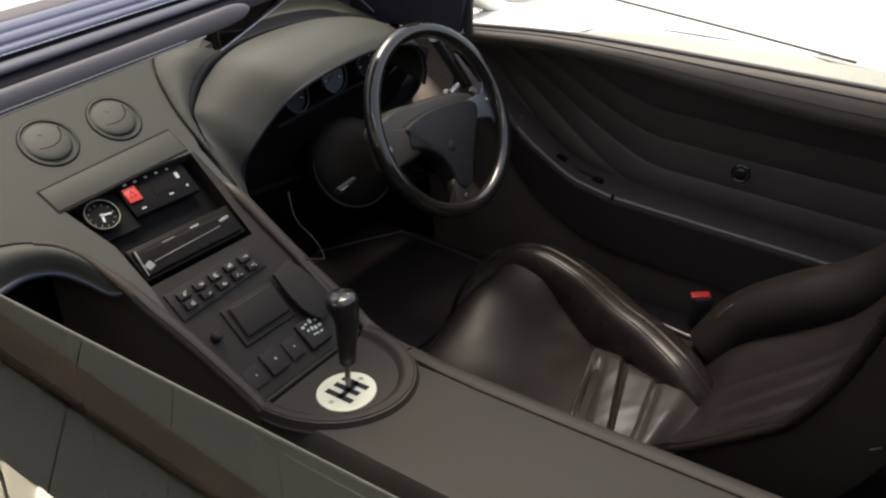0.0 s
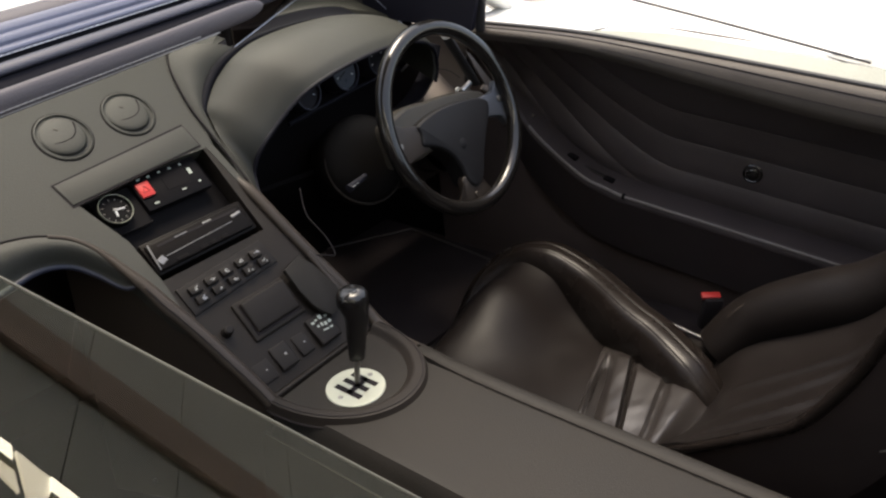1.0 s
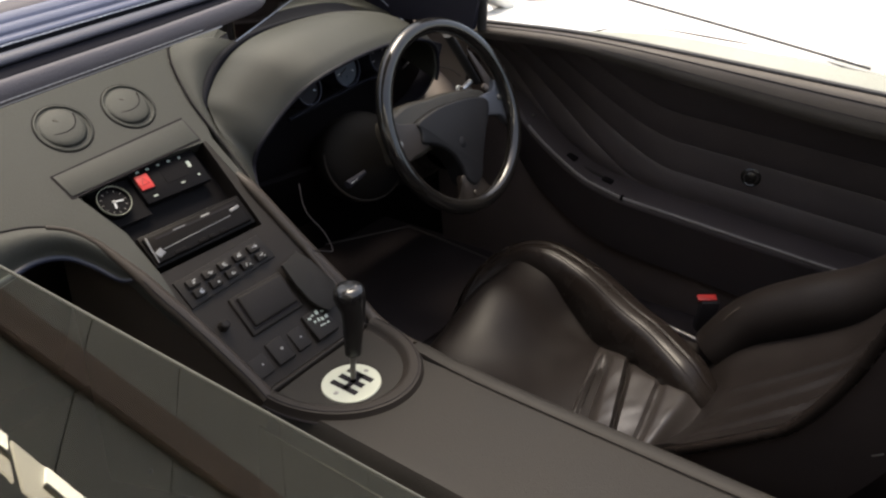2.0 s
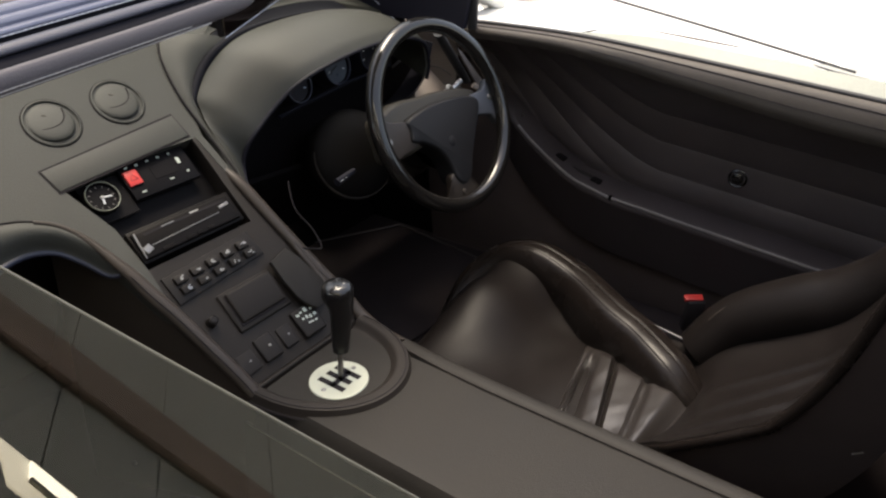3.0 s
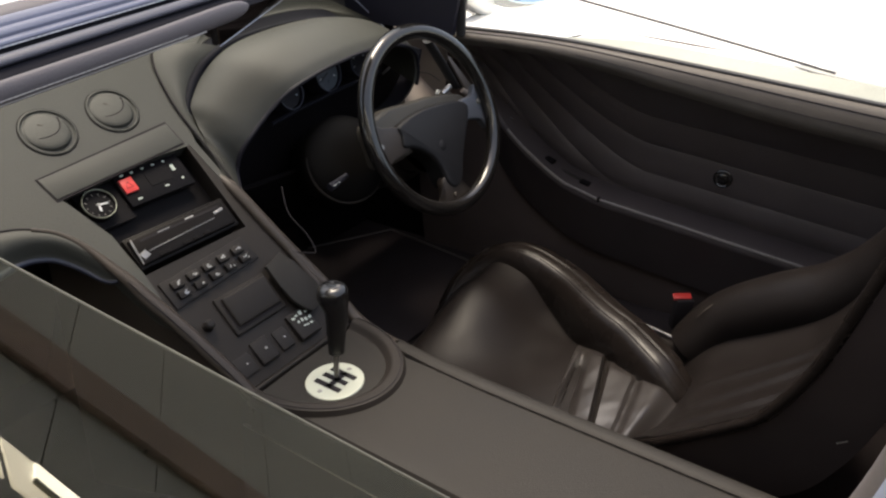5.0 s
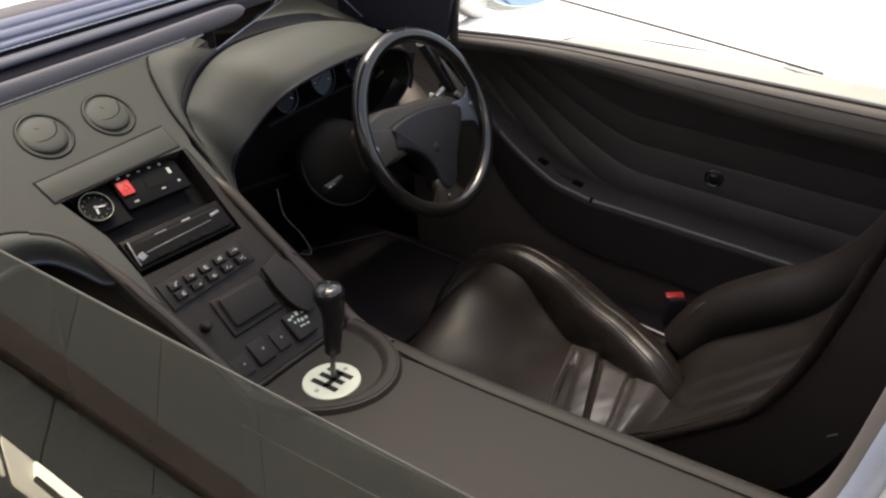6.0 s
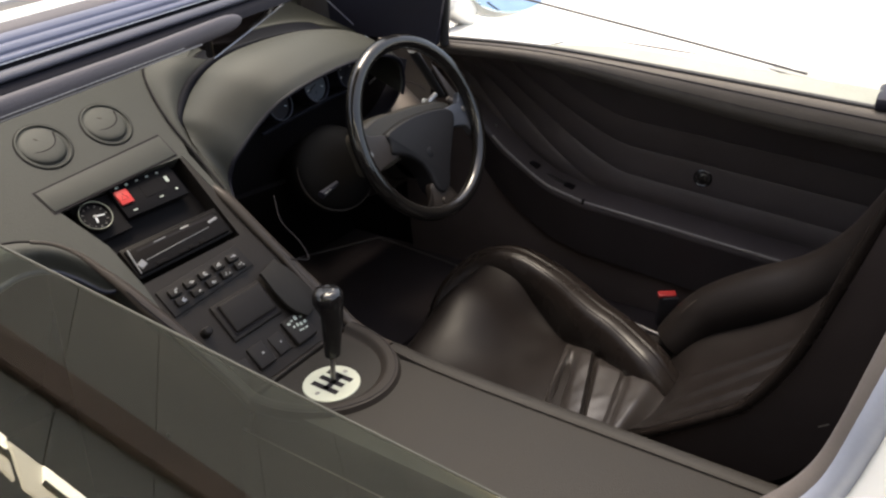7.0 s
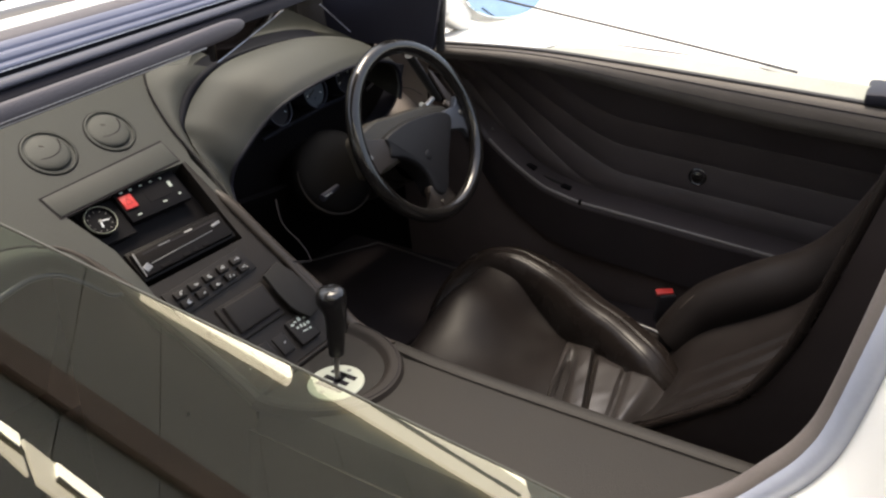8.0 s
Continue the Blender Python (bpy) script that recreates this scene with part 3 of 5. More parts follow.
# ---- tunnel and gear lever ----
tunnel = thing("transmission_tunnel", "grey leather transmission tunnel with rolled edges", "car console")


def tunnel_top(u, v):
    x = -0.118 + 0.226 * u
    y = 0.075 - 0.98 * v
    drop = 0.05 * smooth(0.16, 0.0, u) ** 2 + 0.0005 * smooth(0.9, 1.0, u)
    return (x, y, 0.4515 + 0.002 * math.sin(math.pi * u) - drop)


part("cover", sheet(tunnel_top, 24, 40), TUNNEL, tunnel)
part("edge_roll", tube(spline([(0.137, 0.07, 0.443), (0.133, -0.02, 0.446), (0.124, -0.1, 0.448), (0.119, -0.25, 0.448), (0.118, -0.45, 0.448), (0.117, -0.6, 0.448), (0.116, -0.9, 0.448)], 40), 0.015, 14, flat=0.42), TUNNEL, tunnel, "flat rolled leather edge")
part("seam", tube(spline([(0.117, -0.045, 0.4535), (0.108, -0.13, 0.4535), (0.104, -0.3, 0.4535), (0.102, -0.9, 0.4535)], 24), 0.0013, 6), STACK, tunnel)
part("side_wall", sheet(lambda u, v: (0.125 + 0.01 * (1 - v), 0.09 - 1.0 * u, 0.2 + 0.25 * v), 12, 4, 0.006), EDGE, tunnel)
part("side_wall", sheet(lambda u, v: (-0.119 - 0.03 * (1 - v), 0.09 - 1.0 * u, 0.2 + 0.205 * v), 12, 4, 0.006), EDGE, tunnel)

pod = thing("gear_surround", "black leather gear lever surround with raised half-round rim", "gear lever surround")


def dish(u, v):
    """From the sunken middle over the padded half-round rim and down to the tunnel."""
    w = math.pi * (0.985 + 1.03 * u)
    z = 0.4495 + 0.0130 * smooth(0.73, 0.85, v) - 0.0010 * smooth(0.92, 0.965, v) - 0.016 * smooth(0.945, 1.0, v) + 0.002 * smooth(0.3, 0.0, v)
    return Vector((0.020 + 0.133 * v * math.cos(w), 0.07 + 0.174 * v * math.sin(w), z))


part("dish", sheet(dish, 72, 60), STACK, pod, "sunken black leather dish with padded rim")
part("dish_seam", tube([dish(k / 64, 0.925) + Vector((0, 0, 0.0004)) for k in range(65)], 0.001, 6), SHADOWBLACK, pod)
part("rim_seam", tube([dish(k / 64, 0.985) + Vector((0, 0, -0.002)) for k in range(65)], 0.0022, 6), SHADOWBLACK, pod)
part("front_edge", rbox(0.235, 0.012, 0.014, 0.004, 3, pose(0.012, 0.085, 0.4515)), STACK, pod)
lever = thing("gear_lever", "black gear lever on a round open-gate metal plate", "gear lever")
part("gate_plate", lathe([(0.0, 0.0), (0.044, 0.0), (0.0462, 0.0012), (0.0462, 0.0042), (0.045, 0.0052), (0.0, 0.0052)], 56, pose(-0.004, -0.004, 0.4505)), ALU, lever, "round brushed aluminium gate plate")
PLATE = pose(-0.004, -0.004, 0.4558)
for dx, dy, sx, sy in ((0.003, -0.002, 0.044, 0.010), (-0.0155, 0.001, 0.0098, 0.052), (0.003, 0.002, 0.0098, 0.048), (0.0205, 0.0, 0.0098, 0.05)):
    part("gate_slot", rbox(sx, sy, 0.0012, 0.0004, 1, PLATE @ pose(dx, dy, 0)), SHADOWBLACK, lever)
for dx, dy in ((-0.032, 0.002), (0.034, 0.0)):
    part("screw", lathe([(0.0, 0.0012), (0.003, 0.001), (0.004, 0.0), (0.0, 0.0)], 16, PLATE @ pose(dx, dy, 0)), STEEL, lever)
part("shaft", tube(spline([(0.003, -0.002, 0.444), (0.006, 0.0, 0.47), (0.0148, 0.0041, 0.502)], 10), 0.0044, 12), STEEL, lever, "steel shaft")
KNOB = [(0.0148, 0.0041, 0.4975, 0.0), (0.0148, 0.0041, 0.4975, 0.0115), (0.0149, 0.004, 0.4995, 0.0128), (0.0165, 0.0025, 0.53, 0.0150), (0.0185, 0.0, 0.562, 0.0178), (0.0192, 0.0008, 0.575, 0.0192), (0.0200, 0.0038, 0.585, 0.0226), (0.0205, 0.0055, 0.593, 0.0243), (0.0211, 0.0061, 0.601, 0.0243), (0.0213, 0.0064, 0.607, 0.0226), (0.0214, 0.0065, 0.6118, 0.018), (0.0214, 0.0065, 0.614, 0.011), (0.0214, 0.0065, 0.6146, 0.0)]


def knob_shape():
    line = spline([(x, y, z) for x, y, z, r in KNOB], 48)
    wide = spline([(r, 0, 0) for x, y, z, r in KNOB], 48)
    bm = bmesh.new()
    rings = [[bm.verts.new(p + max(0.0002, r.x) * Vector((math.cos(w), math.sin(w), 0))) for w in (2 * math.pi * k / 40 for k in range(40))] for p, r in zip(line, wide)]
    for a, b in zip(rings, rings[1:]):
        for k in range(40):
            bm.faces.new((a[k], a[(k + 1) % 40], b[(k + 1) % 40], b[k]))
    bm.faces.new(rings[0][::-1])
    bm.faces.new(rings[-1])
    return bm


part("knob", knob_shape(), GLOSS, lever, "glossy black knob with offset head")
for k in range(4):
    w = radians(35 + 90 * k)
    part("knob_facet", lathe([(0.0, 0.0016), (0.0042, 0.001), (0.0058, 0.0), (0.0, 0.0)], 16, pose(0.0214 + 0.0118 * math.cos(w), 0.0065 + 0.0118 * math.sin(w), 0.6128, -16 * math.sin(w), 16 * math.cos(w))), GLOSS, lever)

# ---- instrument hood ----
hood = thing("instrument_hood", "arched olive-grey leather hood over dark round gauges", "instrument cluster")


LIP = spline([(0.1155, 0.2957, 0.6578), (0.1474, 0.3459, 0.6652), (0.1513, 0.3444, 0.7047), (0.1647, 0.3322, 0.7341), (0.1890, 0.3304, 0.7545), (0.2154, 0.3273, 0.7773), (0.2523, 0.3159, 0.8072), (0.2809, 0.303, 0.8249), (0.34, 0.3, 0.838), (0.42, 0.3, 0.8475), (0.5, 0.3, 0.851), (0.565, 0.3, 0.846), (0.635, 0.305, 0.832), (0.682, 0.315, 0.785), (0.672, 0.32, 0.725)], 84)


def eased(line, reach):
    """The same line with its bends eased out."""
    last = len(line) - 1
    out = []
    for i in range(last + 1):
        r = min(reach, i, last - i)
        out.append(sum((line[j] for j in range(i - r, i + r + 1)), Vector()) / (2 * r + 1))
    return out


LIP = eased(LIP, 5)


def hood_skin(u, v):
    i = round(v * 84)
    p = REAR[i].lerp(LIP[i], u)
    full = smooth(0.0, 0.45, v) * smooth(1.0, 0.8, v)
    p.z += 0.016 * math.sin(math.pi * min(1.0, u * 1.02)) * full
    p.x -= 0.008 * math.sin(math.pi * u) * smooth(0.0, 0.3, v) * smooth(0.6, 0.3, v)
    if u > 0.9:
        p.z -= 0.008 * ((u - 0.9) / 0.1) ** 2 * full
    return p


def groove(u, v):
    """The dark channel behind the hood's rear edge: a crescent that runs out on the console side."""
    i = 23 + round(u * 50)
    open_ = smooth(0.0, 0.22, u) * smooth(1.0, 0.9, u)
    return REAR[i] + Vector((-0.003 * (1 - u), 0.003 + 0.034 * v, -0.004 + (0.006 + 0.012 * open_) * v - 0.006 * math.sin(math.pi * v))) 


part("skin", sheet(hood_skin, 24, 84, 0.01), DASH, hood)
part("lip", tube([hood_skin(1.0, k / 84) - Vector((0, 0, 0.004)) for k in range(85)], 0.004, 8), DIAL, hood)
part("rear_gap", sheet(groove, 50, 8, 0.006), NAVYDARK, hood, "dark navy channel behind the hood")
part("rear_shelf", sheet(lambda u, v: (groove(round(15 + 34 * u) / 50, 1.0) + Vector((0, 0.002, 0.001))).lerp(Vector((0.38 + 0.40 * u, 0.508, 1.01 - 0.185 * u)), v), 34, 8, 0.004), DASH, hood, "olive-grey leather below the windscreen")
part("rear_gap", tube([REAR[k] + Vector((-0.003, 0.004, 0.0)) for k in range(19, 62)], lambda t: 0.001 + 0.0085 * math.sin(math.pi * t ** 0.75), 10), NAVYDARK, hood)
def fill(low):
    pts = [hood_skin(0.72, k / 42) for k in range(6, 43)]
    return [(p.x + 0.006 * (1 if p.x < 0.4 else -1), p.z - 0.007) for p in pts] + [(0.775, 0.76), (0.772, 0.73), (0.742, 0.68), (0.715, 0.65), (0.69, low - 0.02), (0.17, low - 0.02)]


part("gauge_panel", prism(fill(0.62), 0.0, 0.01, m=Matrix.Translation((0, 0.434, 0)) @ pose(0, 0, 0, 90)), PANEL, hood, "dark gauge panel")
for x, z, r in ((0.333, 0.774, 0.032), (0.443, 0.789, 0.037), (0.549, 0.792, 0.034)):
    m = Matrix.Translation((x, 0.382, z)) @ pose(0, 0, 0, 78)
    gauge = part("gauge", lathe([(0.0, 0.0), (r * 0.9, 0.0), (r * 0.92, 0.006), (r, 0.008), (r * 1.04, 0.004), (r * 1.04, -0.035), (0.0, -0.035)], 36, m), DIAL, hood)
    part("gauge_ring", lathe([(r * 0.92, 0.0065), (r * 0.95, 0.0085), (r, 0.0085), (r * 1.02, 0.006)], 36, m), NAVY, gauge)
    # the middle face is coloured lighter blue for the light on its glass
    part("gauge_glass", lathe([(0.0, 0.0008), (r * 0.88, 0.0008), (r * 0.88, 0.0), (0.0, 0.0)], 36, m), LITGAUGE if 0.4 < x < 0.5 else DIAL, gauge)
    for k in range(5):
        w = radians(-110 + 220 * k / 4)
        part("gauge_mark", rbox(0.0022, 0.006, 0.0005, 0, 1, m @ pose(0, 0, 0.0012, 0, 0, math.degrees(w)) @ pose(0, r * 0.6, 0)), CHALK if x > 0.4 else BLUEPRINT, gauge)
    part("gauge_needle", rbox(0.002, r * 0.7, 0.001, 0, 1, m @ pose(0, 0, 0.002, 0, 0, 115) @ pose(0, r * 0.28, 0)), PLASTIC, gauge)
CHEEK0 = spline([(0.687, 0.312, 0.80), (0.682, 0.315, 0.775), (0.672, 0.32, 0.735), (0.65, 0.33, 0.70), (0.615, 0.345, 0.675), (0.57, 0.36, 0.66)], 30)
CHEEK1 = spline([(0.745, 0.402, 0.79), (0.745, 0.402, 0.765), (0.735, 0.402, 0.73), (0.70, 0.402, 0.70), (0.66, 0.402, 0.675), (0.60, 0.402, 0.655)], 30)
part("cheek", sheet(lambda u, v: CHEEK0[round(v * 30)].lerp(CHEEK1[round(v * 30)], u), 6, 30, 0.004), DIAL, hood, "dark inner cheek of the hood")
part("underside", sheet(lambda u, v: (0.13 + 0.70 * u, 0.37 + 0.15 * v, 0.64 - 0.02 * math.sin(math.pi * u) - 0.2 * v), 10, 6, 0.01), DEEPSHADE, hood)
part("ledge", tube([Vector((0.27, 0.372, 0.731)), Vector((0.33, 0.37, 0.739)), Vector((0.47, 0.366, 0.755)), Vector((0.6, 0.366, 0.762))], 0.004, 10), NAVYDARK, hood, "dark ledge below the gauges")


def pillar_foot(u, v):
    return Vector((0.66 + 0.34 * u, 0.61 - 0.02 * u, 1.0 - 0.5 * v))


tagged(link("pillar_foot", sheet(pillar_foot, 6, 6, 0.012), PILLARBROWN), "dark brown trim at the foot of the windscreen pillar", "car interior", kind="structure")
tagged(link("cowl_side", sheet(lambda u, v: Vector((0.46 + 0.27 * u, 0.622, 1.0 - 0.4 * v)), 6, 6, 0.008), DASH), "olive-grey leather cowl below the windscreen", "car interior", kind="structure")
tagged(link("screen_bead", tube([Vector((0.64, 0.508, 0.936)), Vector((0.795, 0.508, 0.814))], 0.0018, 8), RUBBER), "thin grey bead along the windscreen edge", "car body", kind="structure")
# unseen plate added under the dashboard's right end to keep light off the floor
tagged(link("light_block_plate", rbox(0.265, 0.46, 0.04, 0.004, 1, pose(0.765, 0.81, 0.575)), DEEPSHADE), "unseen black closing panel that blocks light under the end of the dashboard", "car interior", kind="structure")
# right end of the dashboard beyond the hood
tagged(link("dash_end", sheet(lambda u, v: (lerp(0.615 + 0.425 * min(v, 0.4) + 0.18 * max(0.0, v - 0.4), 0.91, u), 0.335 + 0.24 * v - 0.02 * u, 0.6 + 0.26 * v + 0.012 * math.sin(math.pi * u)), 8, 8, 0.012), TAUPE), "taupe leather end of the dashboard", "dashboard")
tagged(link("dash_side", sheet(lambda u, v: (0.87 - 0.02 * v, 0.16 + 0.3 * u, 0.55 + 0.29 * v), 6, 6, 0.01), SHADOWBLACK), "dark leather side panel below the pillar", "car interior", kind="structure")
trim = tagged(new("side_trim"), "taupe leather trim panels below the windscreen pillar", "car interior", kind="structure")
part("panel", sheet(lambda u, v: (0.815 - 0.012 * math.sin(math.pi * u), 0.345 + 0.15 * u - 0.02 * v, 0.58 + 0.225 * v), 8, 8, 0.008), TAUPE, trim)
part("strip", sheet(lambda u, v: Vector((0.641, 0.22, 0.809)).lerp(Vector((0.658, 0.22, 0.799)), u).lerp(Vector((0.724, 0.22, 0.708)).lerp(Vector((0.750, 0.222, 0.713)), u), v), 3, 6, 0.005), TAUPE, trim)
part("strut", tube([Vector((0.592, 0.228, 0.846)), Vector((0.64, 0.226, 0.788)), Vector((0.69, 0.224, 0.726))], 0.012, 12, flat=0.7), RUBBERDARK, trim, "dark diagonal strut")
tagged(link("thin_cable", tube(spline([(0.785, 0.44, 0.70), (0.788, 0.41, 0.713), (0.79, 0.37, 0.715), (0.792, 0.335, 0.70)], 20), 0.0012, 6), RUBBERDARK), "thin black cable across the dash end", "cable")

# ---- steering wheel ----
wheel = thing("steering_wheel", "three-spoke black leather steering wheel with polished rim", "steering wheel")
az, el = radians(-5.0), radians(22.9)
normal = Vector((math.sin(az) * math.cos(el), -math.cos(az) * math.cos(el), math.sin(el)))
across = Vector((0, 0, 1)).cross(normal).normalized()
upward = normal.cross(across)
WM = Matrix(((across.x, upward.x, normal.x, 0.479), (across.y, upward.y, normal.y, 0.134), (across.z, upward.z, normal.z, 0.7205), (0, 0, 0, 1)))


def on_wheel(x, y, z=0.0):
    return WM @ Vector((x, y, z))


WR = 0.176
part("rim", tube([on_wheel(WR * math.cos(w), WR * math.sin(w)) for w in (2 * math.pi * k / 96 for k in range(96))], 0.0152, 18, closed=True, up=normal), RIM, wheel, "polished black leather rim")
pad_poly = [(-0.092, 0.0145), (-0.035, 0.0275), (0.02, 0.0295), (0.084, 0.0235), (0.1171, 0.0101), (0.1155, -0.0138), (0.0878, -0.0511), (0.0574, -0.0931), (0.0355, -0.1308), (0.0085, -0.1431), (-0.0116, -0.1273), (-0.0174, -0.0941), (-0.0323, -0.0646), (-0.0636, -0.0402), (-0.0963, -0.0276), (-0.0935, -0.0048)]
shroud_poly = [(-0.15, 0.03), (-0.1228, 0.044), (-0.0823, 0.053), (-0.0335, 0.0504), (0.0286, 0.0489), (0.0998, 0.0387), (0.135, 0.022), (0.13, -0.01), (0.05, -0.05), (-0.05, -0.045), (-0.0962, -0.05), (-0.148, -0.046), (-0.152, -0.01)]


def rounded(poly, n):
    return [(p.x, p.y) for p in spline([(x, y, 0) for x, y in poly], n, closed=True)]


def cushioned(outline, low, high, soft):
    """A padded plate: the outline drawn in step by step as it rises, on the wheel's plane."""
    n = len(outline)
    flow = []
    for i in range(n):
        ax, ay = outline[i - 1]
        bx, by = outline[(i + 1) % n]
        w = math.hypot(bx - ax, by - ay) or 1.0
        flow.append(((by - ay) / w, -(bx - ax) / w))
    area = sum(outline[i - 1][0] * outline[i][1] - outline[i][0] * outline[i - 1][1] for i in range(n))
    sign = 1 if area > 0 else -1
    bm = bmesh.new()
    rings = []
    for inset, z in ((0.0, low), (0.0, high - soft)) + tuple((0.6 * soft * (1 - math.cos(a)), high - soft + soft * math.sin(a)) for a in (0.3, 0.6, 0.9, 1.2, 1.5708)):
        rings.append([bm.verts.new((outline[i][0] - sign * inset * flow[i][0], outline[i][1] - sign * inset * flow[i][1], z)) for i in range(n)])
    for a, b in zip(rings, rings[1:]):
        for i in range(n):
            bm.faces.new((a[i], a[(i + 1) % n], b[(i + 1) % n], b[i]))
    bm.faces.new(rings[0][::-1])
    top = bm.faces.new(rings[-1])
    bmesh.ops.triangulate(bm, faces=[top], ngon_method="EAR_CLIP")
    bm.transform(WM)
    return bm


part("hub_pad", cushioned(rounded(pad_poly, 96), -0.05, -0.006, 0.012), PAD, wheel, "soft dark leather hub pad")
part("shroud", cushioned(rounded(shroud_poly, 96), -0.06, -0.021, 0.014), SHROUD, wheel, "olive-brown leather shroud behind the pad")
part("emblem", lathe([(0.0, 0.001), (0.009, 0.0008), (0.0105, 0.0), (0.0, 0.0)], 24, WM @ pose(0.006, -0.052, -0.0058)), PAD, wheel)
left_web = [(-0.13, 0.022), (-0.09, 0.012), (-0.075, -0.01), (-0.078, -0.036), (-0.13, -0.046), (-0.158, -0.058), (-0.174, -0.02), (-0.172, 0.02), (-0.155, 0.036)]
right_web = [(0.10, 0.016), (0.146, 0.022), (0.165, 0.04), (0.176, 0.0), (0.165, -0.054), (0.15, -0.034), (0.12, -0.026), (0.1, -0.02)]
low_web = [(-0.020, -0.115), (-0.032, -0.15), (-0.062, -0.163), (-0.02, -0.176), (0.03, -0.174), (0.064, -0.162), (0.036, -0.152), (0.024, -0.115)]
for web, mat_, pin, lbl in ((left_web, SPOKEDARK, (-0.15, -0.012), "brown leather spoke"), (right_web, SPOKE, (0.157, 0.003), "grey metal spoke"), (low_web, SPOKEDARK, (0.0, -0.156), "brown leather spoke")):
    spoke = part("spoke", cushioned(rounded(web, 64), -0.026, -0.0105, 0.005), mat_, wheel, lbl)
    part("spoke_pin", lathe([(0.0, 0.003), (0.005, 0.0025), (0.0065, 0.0), (0.0, -0.002)], 18, WM @ pose(pin[0], pin[1], -0.009)), mat_ if pin[0] == 0.0 else STEEL, spoke)
part("boss", lathe([(0.07, -0.04), (0.062, -0.07), (0.055, -0.1), (0.0, -0.1)], 32, WM @ pose(0, -0.03, 0)), PLASTIC, wheel)
column = thing("steering_column", "black steering column shroud with control stalks", "steering column")
part("shroud", lathe([(0.0, -0.1), (0.062, -0.1), (0.072, -0.115), (0.078, -0.16), (0.08, -0.26), (0.0, -0.26)], 36, WM @ pose(0, -0.03, 0)), PLASTIC, column)
# round housing low beside the column, with lettered stalk
CM = Matrix.Translation((0.362, 0.262, 0.652)) @ pose(0, 0, 0, 68, 0, -18)
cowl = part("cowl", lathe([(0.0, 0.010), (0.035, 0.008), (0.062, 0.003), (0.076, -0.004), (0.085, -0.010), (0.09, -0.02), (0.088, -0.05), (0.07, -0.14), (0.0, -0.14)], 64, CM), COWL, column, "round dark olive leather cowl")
part("cowl_rim", tube([CM @ Vector((0.088 * math.cos(w), 0.088 * math.sin(w), -0.01)) for w in (radians(165 + 145 * k / 40) for k in range(41))], lambda t: 0.001 + 0.002 * math.sin(math.pi * t), 10), STACK, cowl, "rubbed brown rim")
HM = Matrix.Translation((0.263, 0.235, 0.678)) @ pose(0, 0, 0, 66, 0, -8)
stalk = part("stalk", tube(spline([HM @ Vector((0.018, -0.031, 0.03)), HM @ Vector((-0.006, -0.036, 0.033)), HM @ Vector((-0.03, -0.041, 0.035))], 14), lambda t: 0.0045 + 0.003 * t, 12), DIAL, column, "black control stalk")
for k, (q, s) in enumerate(((0.35, 0.006), (0.55, 0.005), (0.7, 0.008))):
    p = (HM @ Vector((0.0, -0.035, 0.041))).lerp(HM @ Vector((-0.034, -0.042, 0.043)), q)
    part("print_bar", rbox(0.55 * s, 0.0017, 0.002, 0, 1, Matrix.Translation(p) @ HM.to_3x3().to_4x4() @ pose(0, 0, 0, 0, 0, 10)), WHITE, stalk)
stalk2 = part("stalk", tube(spline([on_wheel(0.06, 0.0, -0.09), on_wheel(0.1, 0.03, -0.085), on_wheel(0.15, 0.035, -0.075)], 14), lambda t: 0.006 + 0.003 * t, 12), PLASTIC, column, "black control stalk")
rod = part("stalk", tube([on_wheel(0.0874, 0.042, -0.04), on_wheel(0.1191, 0.0521, -0.04)], 0.0062, 14), BEZEL, column, "short grey metal stalk end")
part("stalk_lever", tube([on_wheel(0.1468, 0.0362, -0.034), on_wheel(0.1623, 0.0194, -0.03)], 0.006, 12), TAUPE, column, "tan stalk lever")
part("stalk_tip", lathe([(0.0, 0.006), (0.007, 0.005), (0.009, 0.0), (0.0, 0.0)], 16, Matrix.Translation(on_wheel(0.1, 0.045, -0.06)) @ normal.to_track_quat("Z", "Y").to_matrix().to_4x4()), WHITE, stalk2)

# ---- driver's door and side ----
def belt(y):
    below = 0.5 * (math.hypot(y, 0.12) - y)
    return 0.848 - 0.09 * below - 0.015 * (below + y)


def arm(y):
    """Height of the armrest's edge: it climbs in a bend towards the front."""
    if y > -0.1:
        return 0.496 + 0.25 * (y + 0.1) + 0.74 * max(0.0, y + 0.02) ** 1.35
    return 0.496 + 0.1 * (y + 0.1)


def door_skin(u, v):
    y = 0.34 - 1.3 * u
    zb = belt(y) - 0.012
    za = min(arm(y), zb - 0.08)
    z = zb + (za - zb) * v
    lean = 0.742 + 0.113 * smooth(-0.35, 0.7, v)
    w = z - 0.1 * y - 1.1 * max(0.0, y + 0.19) ** 1.55
    fold = abs(math.sin(math.pi * (w - 0.012) / 0.07)) ** 0.45
    return Vector((lean - 0.0085 * fold * smooth(0.0, 0.1, v) * smooth(1.0, 0.88, v), y, z))


door = tagged(new("door_1"), "black pleated leather door panel with padded armrest", "car door", kind="structure")
part("pleated_panel", sheet(door_skin, 150, 90, 0.01), DOOR, door)


